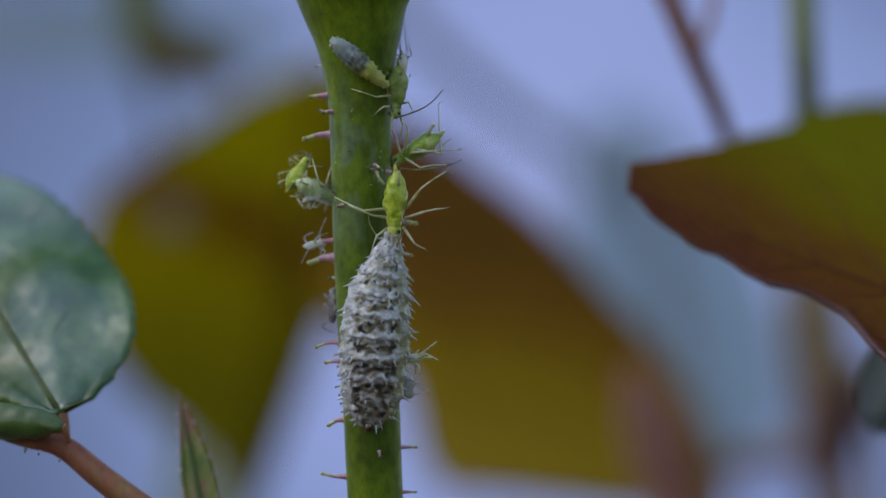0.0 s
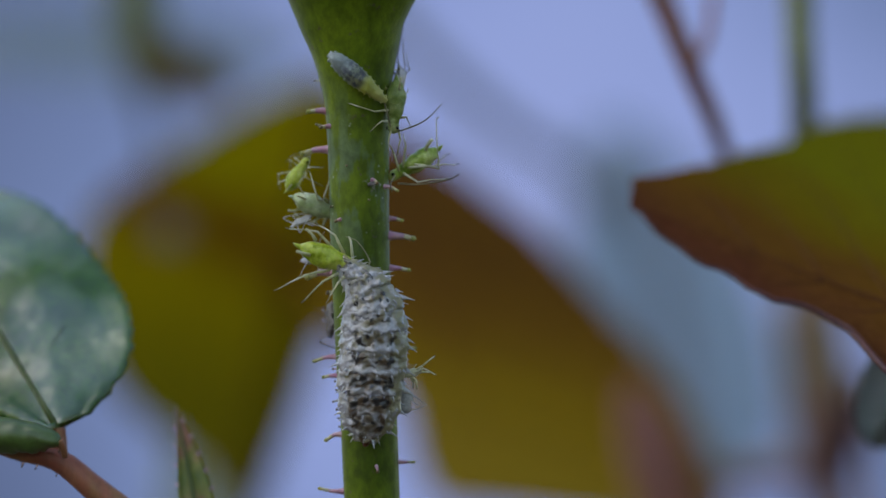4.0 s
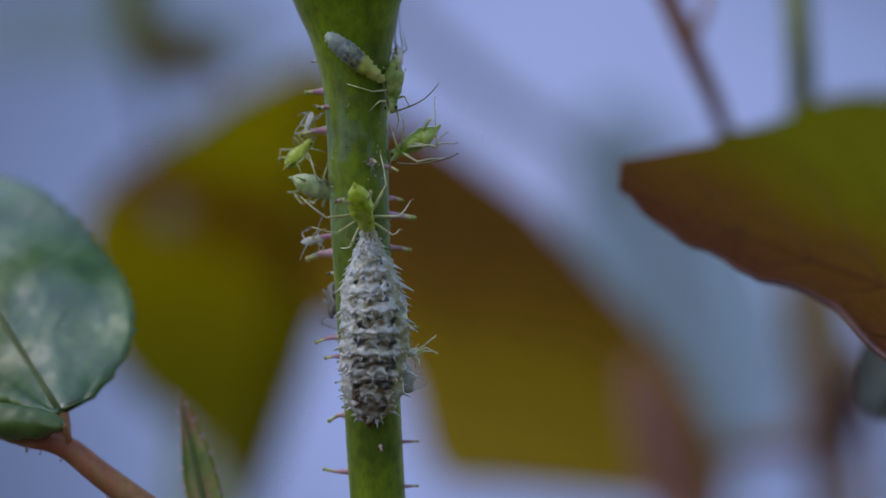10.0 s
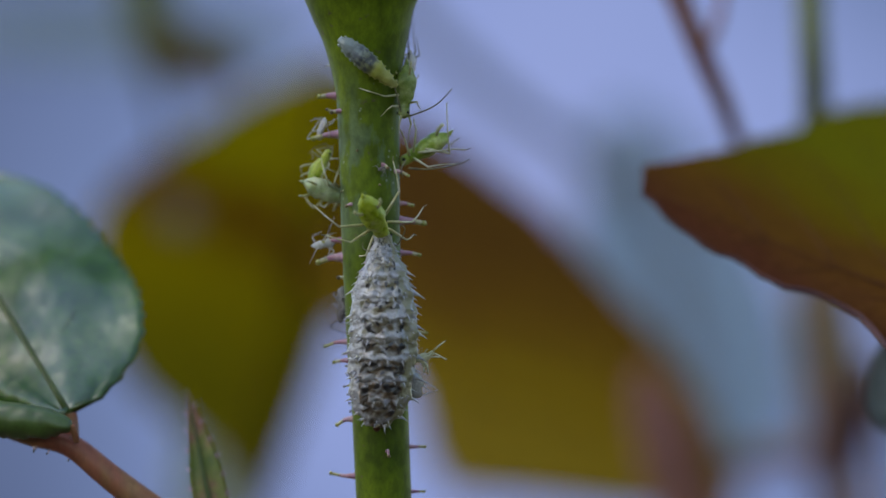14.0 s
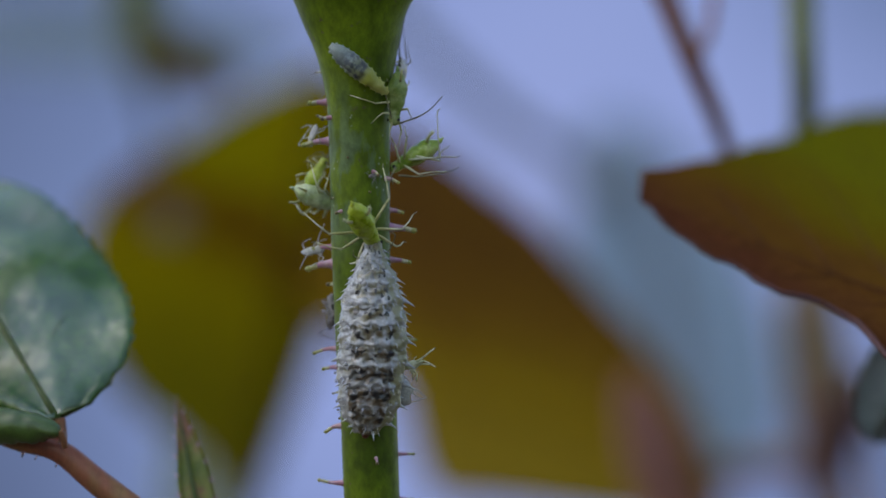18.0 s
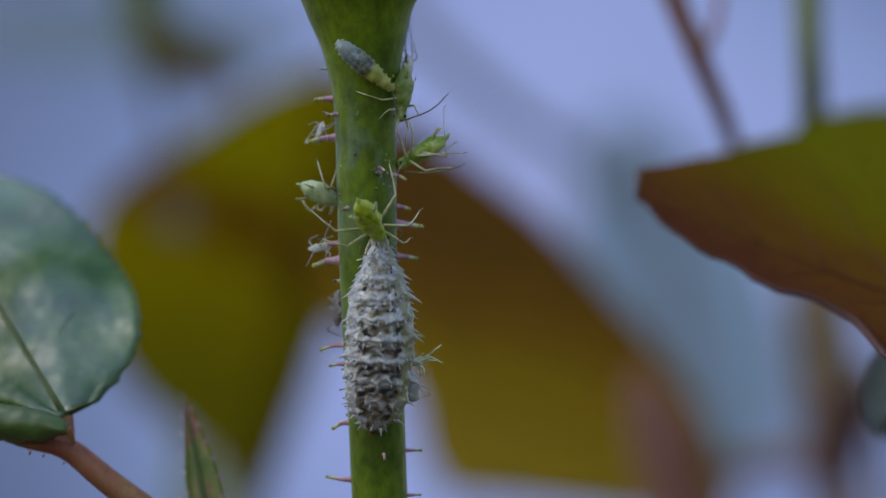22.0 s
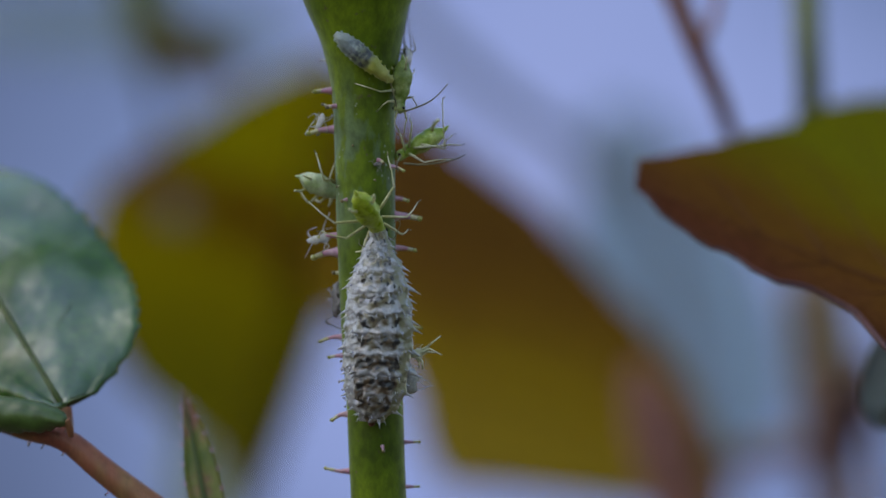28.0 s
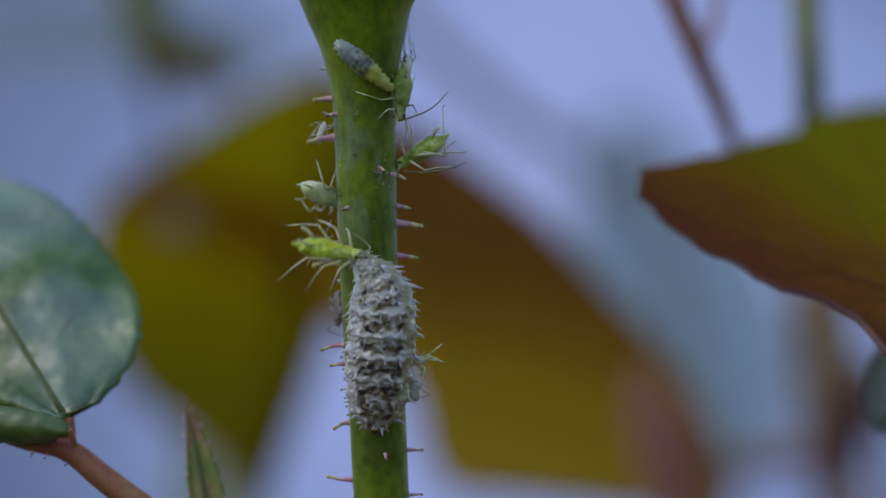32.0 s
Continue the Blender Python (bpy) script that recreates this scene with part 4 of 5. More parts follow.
def build_leaf(name, base, tip, side_a, side_b, mat, label, vein=None, shape=(0.55, 0.6), shape_b=None, teeth=0, depth=0.05, sag=0.0, curl=0.0, ripple=0.0, thick=0.22, veins=7, steps=60, group="", stalk=None, rim=None, fringe=None, profiles=None, ribs=1.0):
    """A leaf from base to tip; side_a and side_b reach from the midrib to the widest place of either margin (view frame, mm)."""
    o = Vector(base)
    lf = thing(name, stand(o), label, "leaf", group)
    base, tip, side_a, side_b = (Vector(q) for q in (base, tip, side_a, side_b))
    axis = tip - base
    side_a, side_b = side_a * (base.y / FOCUS), side_b * (base.y / FOCUS)
    up = axis.cross(side_a - side_b).normalized()
    if up.y > 0:
        up = -up

    def surface(s, t):
        w = blade_width(min(max(s, 0.0), 1.0), *(shape if t > 0 else shape_b or shape)) if profiles is None else profiles[t <= 0][round(s * 200)].x
        if teeth and abs(t) > 0.9:
            w *= 1 - depth * (1 - (s * teeth) % 1.0) * (abs(t) - 0.9) * 10
        q = side_a * t if t > 0 else side_b * -t
        bow = sag * 4 * s * (1 - s) + curl * t * t * w
        bow += ripple * noise.noise(Vector((s * 5, t * 2, 3.1))) * abs(t)
        return base - o + axis * s + q * w * (1 + s * (tip.y / base.y - 1)) + up * bow

    across = [-1, -0.9, -0.72, -0.5, -0.28, -0.1, 0, 0.1, 0.28, 0.5, 0.72, 0.9, 1]
    count = max(steps, teeth * 5)
    bm = bmesh.new()
    grid = []
    for i in range(count + 1):
        s = 0.002 + 0.996 * i / count
        grid.append([bm.verts.new(surface(s, t)) for t in across])
    for a, b in zip(grid, grid[1:]):
        for k in range(len(across) - 1):
            bm.faces.new((a[k], a[k + 1], b[k + 1], b[k]))
    blade = part("blade", bm, mat, lf)
    sol = blade.modifiers.new("thickness", "SOLIDIFY")
    sol.thickness, sol.offset = thick * MM, 0
    if vein is not None:
        line = [surface(s, 0) + up * thick * 0.35 for s in (0.0, 0.2, 0.4, 0.6, 0.8, 0.98)]
        part("midrib", rod(line, [thick * 1.1, thick * 1.0, thick * 0.8, thick * 0.6, thick * 0.4, thick * 0.2], 24, 8), vein, lf)
        for sd in (1, -1):
            for i in range(veins):
                s0 = 0.08 + 0.8 * i / veins
                line = [surface(min(0.97, s0 + 0.16 * f), sd * f * 0.88) + up * thick * 0.3 for f in (0.02, 0.3, 0.6, 1.0)]
                part("vein", rod(line, [thick * 0.45 * ribs, thick * 0.4 * ribs, thick * 0.3 * ribs, thick * 0.12 * ribs], 10, 6), vein, lf)
    if rim is not None:   # rolled, coloured margin
        for sd in (-1,):
            line = [surface(0.03 + 0.955 * i / 40, sd) for i in range(41)]
            part("margin", tube(bmesh.new(), line, [0.26 - 0.2 * i / 40 for i in range(41)], 8), rim, lf, "reddish rolled margin")
    if fringe is not None:   # separate pointed teeth
        for sd in (1, -1):
            for i in range(fringe):
                s = 0.12 + 0.84 * (i + 0.3 * (sd > 0)) / fringe
                b = surface(s, sd * 0.97)
                d = ((surface(s, sd) - surface(s, 0)).normalized() + axis.normalized() * 0.9).normalized()
                part("tooth", rod([b, b + d * 0.12, b + d * 0.24], [0.13, 0.06, 0.02], 5, 6), PRICKLE, lf, "pink pointed tooth")
    if stalk is not None:
        part("leaf_stalk", rod([p - o for p in stalk], [thick * 2.2, thick * 2.0, thick * 1.7], 14, 9), RED_STALK, lf, "thin reddish leaf stalk")
    return lf


def vec(u, v, back):
    """An offset on the stem's plane: across, up, away."""
    return Vector((u, back, v))


# the bronze leaf, its half widths from base to tip
upper = curve([(w, 0, 0) for w in (0.0, 1.0, 1.35, 1.48, 1.54, 1.50, 1.42, 1.31, 1.2, 1.05, 0.89, 0.76, 0.64, 0.49, 0.39, 0.27, 0.15)], 200)
lower = curve([(w, 0, 0) for w in (0.0, 0.6, 0.9, 1.1, 1.25, 1.4, 1.5, 1.58, 1.62, 1.65, 1.66, 1.65, 1.62, 1.56, 1.47, 1.30, 1.1, 0.83, 0.68, 0.64, 0.63, 0.64, 0.74, 0.73, 0.68, 0.58, 0.55, 0.55, 0.43, 0.35, 0.28, 0.11, 0.02)], 200)
bronze = build_leaf("rose_leaf", at(33.78, -5.75, 1.8), at(8.97, 3.01, 9.5), vec(2.64, 8.18, 26), vec(-1.31, -3.09, -3), RED_LEAF,
                    "bronze brown rose leaf with a dark toothed margin and olive middle", VEIN_RED, teeth=24, depth=0.05, sag=-0.6, curl=1.0, ripple=0.5, thick=0.2, veins=6, ribs=1.3, steps=120, group="rose leaves", rim=RIM, profiles=(upper, lower))
# the glossy green leaf
widths = (0.0, 0.18, 0.32, 0.50, 0.68, 0.80, 0.87, 0.92, 0.94, 0.93, 0.88, 0.79, 0.63, 0.42, 0.27, 0.14, 0.02)   # dense towards the base
near_half = [Vector((along(widths, math.sqrt(i / 200)), 0, 0)) for i in range(201)]
far_half = [Vector((blade_width(i / 200, 0.7, 0.5), 0, 0)) for i in range(201)]
build_leaf("rose_leaf", at(-17.57, -7.40, 0.8), at(-25.73, 4.68, 23), vec(5.78, 2.20, 2.2), vec(-4.97, -3.92, -1), GREEN_LEAF,
           "glossy green rose leaf reflecting the pale sky", VEIN, teeth=30, depth=0.05, sag=4.0, curl=-1.2, ripple=1.6, thick=0.16, veins=8, steps=150, group="rose leaves", profiles=(near_half, far_half), ribs=0.35,
           stalk=[at(-17.57, -7.35, 1.0), at(-17.47, -8.03, 0.9), at(-17.41, -8.65, 0.8)])
# the folded leaf seen along its blade
def build_rolled(base, tip, radius, mat, label):
    """A leaf folded lengthwise and seen along its fold: a half roll with a crinkled, toothed lower margin."""
    lf = thing("rose_leaf", stand(base), label, "leaf", "rose leaves")
    axis = tip - base
    along_fold = axis.normalized()
    near = (Vector((0, -1, 0)) - along_fold * Vector((0, -1, 0)).dot(along_fold)).normalized()
    top = along_fold.cross(near)
    top = top if top.z > 0 else -top
    bm = bmesh.new()
    grid = []
    for i in range(91):
        f = i / 90
        k = min(1.0, f / 0.30)
        r = radius * math.sqrt(max(0.0, 1 - (1 - k) ** 2)) + 0.05
        row = []
        for j in range(19):
            a = radians(125 - 225 * j / 18)
            p = axis * f + (top * math.sin(a) * r * 0.85 + near * math.cos(a) * r)
            edge = max(0.0, (j - 14) / 4)
            p += top * edge * 0.14 * (abs((f * 22) % 1.0 - 0.5) * 2 - 0.6)
            p += 0.10 * noise.noise_vector(p * 1.4) + 0.05 * edge * noise.noise_vector(p * 6.0)
            row.append(bm.verts.new(p))
        grid.append(row)
    for a, b in zip(grid, grid[1:]):
        for j in range(18):
            bm.faces.new((a[j], a[j + 1], b[j + 1], b[j]))
    margin = [q[-1].co.copy() for q in grid]
    blade = part("blade", bm, mat, lf)
    sol = blade.modifiers.new("thickness", "SOLIDIFY")
    sol.thickness, sol.offset = 0.12 * MM, 0
    part("margin", tube(bmesh.new(), margin, [0.07] * 91, 6), RIM, lf, "reddish crinkled margin")
    part("leaf_stalk", rod([Vector((0, 0, 0)), Vector((0.15, 0.1, -0.35)), Vector((0.2, 0.3, -0.8))], [0.2, 0.17, 0.15], 8, 8), RED_STALK, lf)
    return lf


build_rolled(at(-17.52, -7.87, -0.6), at(-27.56, -6.98, 1.5), 0.863, FOLD_LEAF, "small dark green rose leaf folded edge-on with a toothed margin")
# narrow stipule with red teeth
build_leaf("stipule", at(-10.72, -13.70, 2.0), at(-12.18, -6.25, 5.0), vec(0.71, 0.21, 0.8), vec(-0.76, -0.21, 0.4), STIPULE,
           "narrow pointed olive green stipule with red toothed edges", VEIN, (0.6, 1.35), None, 0, 0.35, 0.2, 0.6, 0.2, 0.16, 0, group="rose leaves", fringe=7)
# teal leaf at the side
build_leaf("rose_leaf", at(23.80, -1.60, 10), at(20.00, -8.20, 14), vec(-1.90, 0.9, 2), vec(1.57, -1.57, 4), TEAL_LEAF,
           "dull blue green rose leaf", VEIN, (0.5, 0.6), None, 10, 0.05, 0.2, 0.6, 0.3, 0.2, 5, group="rose leaves")
# the two large olive leaves behind
outer = curve([(w, 0, 0) for w in (0.0, 0.45, 0.72, 0.99, 1.21, 1.31, 1.32, 1.27, 1.20, 1.11, 0.99, 0.84, 0.60, 0.32, 0.15, 0.06, 0.01)], 200)
inner = curve([(w, 0, 0) for w in (0.03, 0.17, 0.28, 0.33, 0.37, 0.42, 0.44, 0.47, 0.40, 0.30, 0.27, 0.25, 0.22, 0.19, 0.16, 0.12, 0.08)], 200)
build_leaf("rose_leaf", at(-5.07, 9.05, 142), at(-9.78, -12.79, 146), vec(-7.84, -0.00, 2), vec(7.84, -0.00, 2), OLIVE_TOP,
           "large olive brown rose leaf hanging down", VEIN_RED, teeth=16, depth=0.03, sag=1.0, curl=-1.0, ripple=1.0, thick=0.4, veins=6, steps=80, group="large hanging leaves", profiles=(outer, inner))
outer = curve([(w, 0, 0) for w in (0.12, 0.34, 0.51, 0.68, 0.79, 0.90, 1.0, 1.09, 1.15, 1.17, 1.15, 1.06)], 200)
inner = curve([(w, 0, 0) for w in (0.10, 0.27, 0.42, 0.54, 0.68, 0.82, 0.80, 0.52, 0.40, 0.42, 0.47, 0.42)], 200)
build_leaf("rose_leaf", at(-2.72, 6.30, 138), at(3.25, -11.20, 113), vec(7.84, -0.00, -8), vec(-7.84, -0.00, 6), OLIVE_LOW,
           "large olive and rust brown rose leaf", VEIN_RED, teeth=16, depth=0.03, sag=1.0, curl=-1.0, ripple=1.0, thick=0.4, veins=6, steps=80, group="large hanging leaves", profiles=(outer, inner))
sp = thing("pale_spot", stand(at(-12.39, 1.75, 134)), "pale mildew spot on the olive leaf", "spot")
part("spot", ball(1.9, (0, 0, 0), (1, 0.15, 1), 16), SPOT, sp)
# dim leaves further off, each on a long stalk from the soil


def soil(x, y):
    return BASE.inverted() @ Vector((x, y, 0.0)) / MM


def long_stalk(p, x, y):
    g = soil(x, y)
    return [p, p.lerp(g, 0.5) + Vector((4, 6, 0)), g]


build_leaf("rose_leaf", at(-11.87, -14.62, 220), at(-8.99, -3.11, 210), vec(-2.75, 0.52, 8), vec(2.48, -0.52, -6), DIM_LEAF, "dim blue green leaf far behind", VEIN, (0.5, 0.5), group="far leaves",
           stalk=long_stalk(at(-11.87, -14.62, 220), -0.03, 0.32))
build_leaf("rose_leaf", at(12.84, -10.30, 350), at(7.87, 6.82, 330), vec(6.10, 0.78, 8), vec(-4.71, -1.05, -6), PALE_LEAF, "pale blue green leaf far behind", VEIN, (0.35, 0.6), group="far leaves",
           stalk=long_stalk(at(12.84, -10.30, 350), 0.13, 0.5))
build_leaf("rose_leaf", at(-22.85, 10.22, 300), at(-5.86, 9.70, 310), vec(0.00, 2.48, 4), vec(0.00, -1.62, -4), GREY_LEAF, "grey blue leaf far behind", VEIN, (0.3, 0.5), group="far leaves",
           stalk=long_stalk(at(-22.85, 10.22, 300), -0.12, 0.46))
build_leaf("rose_leaf", at(18.52, -7.20, 108), at(17.15, 0.20, 112), vec(1.55, -0.00, 3), vec(-1.45, -0.00, -3), TAN_LEAF, "small tan brown young leaf", VEIN_RED, (0.4, 0.4), group="far leaves",
           stalk=long_stalk(at(18.52, -7.20, 108), 0.10, 0.37))
build_leaf("rose_leaf", at(-14.40, 9.90, 150), at(-9.40, 8.10, 150), vec(0.13, 1.45, 3), vec(-0.13, -1.15, -3), OLIVE_LEAF, "small olive leaf behind the shoot", VEIN_RED, (0.5, 0.5), group="far leaves")
build_leaf("rose_leaf", at(19.38, -4.94, 84), at(18.07, -10.69, 86), vec(1.44, -0.26, 3), vec(-1.52, 0.26, -3), PINK_DARK, "small dark red brown leaf", VEIN_RED, (0.5, 0.5), group="far leaves",
           stalk=long_stalk(at(19.38, -4.94, 84), 0.10, 0.33))
build_leaf("rose_leaf", at(11.60, -13.00, 92), at(8.70, -5.20, 96), vec(2.10, 0.31, 3), vec(-1.70, -0.31, -3), PINK_LEAF, "narrow pinkish brown young leaf", VEIN_RED, (0.4, 0.7), group="far leaves",
           stalk=long_stalk(at(11.60, -13.00, 92), 0.05, 0.34))


# ---- stalks ----
def build_stalk(label, pts, radii, mat, fork=None, glands=0, category="stalk"):
    o = pts[0]
    st = thing("rose_twig", stand(o), label, category, "rose stalks")
    line = [p - o for p in pts]
    main = part("stalk", rod(line, radii, 26, 14), mat, st)
    if fork:
        part("side_shoot", rod([p - o for p in fork], [radii[-1] * 0.9, radii[-1] * 0.75, radii[-1] * 0.6], 10, 10), mat, st)
    rng = random.Random(len(pts) * 7 + glands)
    smooth = curve(line, 40)
    for i in range(glands):
        k = rng.randrange(3, 37)
        a = rng.uniform(0, 2 * math.pi)
        d = Vector((math.cos(a), -abs(math.sin(a)) * 0.6, math.sin(a))).normalized()
        r = along(radii, k / 40)
        b = smooth[k] + d * r * 0.9
        tip = b + d * rng.uniform(0.18, 0.34)
        hair = part("gland_hair", rod([b, b.lerp(tip, 0.5), tip], [0.05, 0.035, 0.03], 4, 6), PRICKLE, st)
        part("gland", ball(0.05, tip, seg=6), GLAND_DARK, hair)
    return st


build_stalk("reddish brown rose leaf stalk with tiny glands", [at(-24.68, -6.90, 3), at(-21.55, -7.69, 1.5), at(-19.45, -8.39, 0.8), at(-17.57, -8.81, 0.6), at(-15.79, -10.22, 0.5), at(-13.44, -12.00, 0.4), at(-9.26, -14.88, 0.2), at(-2.93, -16.97, 0)],
            [0.34, 0.38, 0.43, 0.54, 0.60, 0.66, 0.72, 0.8], RED_STALK, glands=26)
build_stalk("thin red stalk carrying the bronze leaf", [at(8.79, 15.98, 28), at(10.30, 12.58, 29), at(11.61, 9.44, 30), at(12.76, 6.82, 32), at(13.60, 4.80, 36), at(16.20, 1.20, 34)],
            [0.75, 0.72, 0.68, 0.6, 0.5, 0.4], RED_STALK, fork=[at(11.82, 9.31, 30), at(12.50, 10.75, 31), at(12.84, 13.10, 33)])
build_stalk("olive green rose stalk standing behind the bronze leaf", [at(16.73, 15.71, 44), at(16.73, 12.05, 44), at(16.94, 7.87, 44), at(17.47, 2.90, 52), at(22.38, -5.20, 70), at(23.95, -17.23, 90), soil(0.07, 0.34)],
            [0.95, 0.95, 0.95, 0.9, 0.8, 1.0, 2.4], GREEN_STALK)
build_stalk("dark green stalk far behind", [at(-14.28, 15.71, 160), at(-13.91, 12.05, 160), at(-13.54, 9.18, 160), at(-13.34, 7.35, 162), at(-12.66, 2.90, 175), at(-11.87, -12.00, 190), soil(-0.06, 0.3)], [3.4, 3.2, 2.6, 0.7, 0.7, 1.0, 3.0], GREEN_STALK)
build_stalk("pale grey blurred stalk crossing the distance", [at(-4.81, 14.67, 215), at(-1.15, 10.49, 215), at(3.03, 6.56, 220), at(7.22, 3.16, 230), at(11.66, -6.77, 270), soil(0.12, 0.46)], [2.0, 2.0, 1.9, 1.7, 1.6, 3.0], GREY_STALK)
build_stalk("brown woody rose cane behind", [at(17.60, -5.20, 120), at(17.66, -7.00, 122), at(17.90, -9.39, 124), at(18.15, -14.62, 126), soil(0.10, 0.36)], [1.2, 1.9, 2.1, 2.0, 1.7], BROWN_STALK,
            fork=[at(17.73, -9.13, 124), at(13.49, -9.70, 124), at(9.05, -9.78, 120)])


# ---- the passing bee ----
def build_bee():
    b = thing("black_bee", stand(Vector((-120, 60, 60))), "large black carpenter bee in flight", "bee")
    part("thorax", ball(3.4, (0, 0, 0), (1.1, 1, 0.95), 16), BEE, b)
    part("abdomen", loft([(-11.5, 0.4, 0.4, -0.8), (-10, 2.4, 2.1, -0.6), (-7.5, 3.7, 3.2, -0.3), (-5, 3.9, 3.4, 0), (-3, 3.0, 2.7, 0), (-2, 1.2, 1.2, 0)], 18), BEE, b)
    part("head", ball(2.3, (4.4, 0, -0.4), (0.8, 1.15, 1), 14), BEE, b)
    for s in (1, -1):
        part("eye", ball(1.0, (4.8, s * 1.8, 0), (0.8, 0.7, 1.3), 10), EYE_BLACK, b)
        part("antenna", rod([(5.8, s * 0.6, 0.4), (7.2, s * 1.2, 1.0), (8.6, s * 2.2, 0.4)], [0.2, 0.18, 0.16], 8, 6), BEE, b)
        for x0, ln, wd in ((0.6, 12.0, 2.2), (-1.2, 8.0, 1.8)):   # wings folded back along the abdomen
            bm = bmesh.new()
            top = [bm.verts.new((x0 - ln * i / 13, s * (1.2 + 0.10 * i + wd * math.sin(math.pi * (i / 12) ** 0.8) * 0.6), 3.2 + 0.05 * i)) for i in range(13)]
            low = [bm.verts.new((x0 - ln * i / 13, s * (1.1 + 0.10 * i - wd * math.sin(math.pi * (0.08 + 0.9 * i / 12)) * 0.6), 3.3 + 0.05 * i)) for i in range(13)]
            for i in range(12):
                bm.faces.new((top[i], top[i + 1], low[i + 1], low[i]))
            wing = part("wing", bm, BEE_WING, b, "smoky dark wing")
            sol = wing.modifiers.new("thickness", "SOLIDIFY")
            sol.thickness = 0.06 * MM
        for i, x in enumerate((1.6, 0.0, -1.6)):
            part("leg", rod([(x, s * 1.6, -2.4), (x + 0.6 - i, s * 2.6, -3.8), (x - i * 1.5, s * 1.6, -5.6)], [0.6, 0.5, 0.25], 8, 7), BEE, b)
    for q in b.children:   # life size
        q.data.transform(Matrix.Scale(1.48, 4))
    return b


bee = build_bee()


def build_moth():
    """A small pale moth with its wings spread."""
    m = thing("grey_moth", stand(Vector((40, 180, -150))), "small pale blue grey moth fluttering past", "moth")
    part("body", loft([(-4.6, 0.2, 0.2, 0), (-3.6, 0.7, 0.7, 0), (-1.5, 1.0, 0.9, 0), (0.5, 1.2, 1.1, 0), (2.0, 1.0, 0.9, 0), (3.0, 0.7, 0.7, 0), (3.6, 0.2, 0.2, 0)], 12), MOTH, m)
    for s in (1, -1):
        part("antenna", rod([(3.2, s * 0.3, 0.2), (4.6, s * 1.2, 0.6), (5.8, s * 2.4, 0.5)], [0.12, 0.1, 0.06], 8, 6), MOTH, m)
        for root, reach, width in ((1.0, 8.6, 3.4), (-1.4, 6.8, 3.2)):
            bm = bmesh.new()
            rows = []
            for i in range(9):
                f = i / 8
                wide = width * (0.35 + 0.65 * math.sin(math.pi * (0.15 + 0.7 * f)))
                rows.append([bm.verts.new((root + wide * g - 1.2 * f, s * (0.7 + reach * f), 0.9 * math.sin(2.4 * f) + 0.2)) for g in (-0.6, -0.2, 0.2, 0.55)])
            for a, b in zip(rows, rows[1:]):
                for k in range(3):
                    bm.faces.new((a[k], a[k + 1], b[k + 1], b[k]))
            wing = part("wing", bm, MOTH, m)
            sol = wing.modifiers.new("thickness", "SOLIDIFY")
            sol.thickness = 0.08 * MM
    for q in m.children:
        q.data.transform(Matrix.Scale(1.5, 4))
    return m


moth = build_moth()


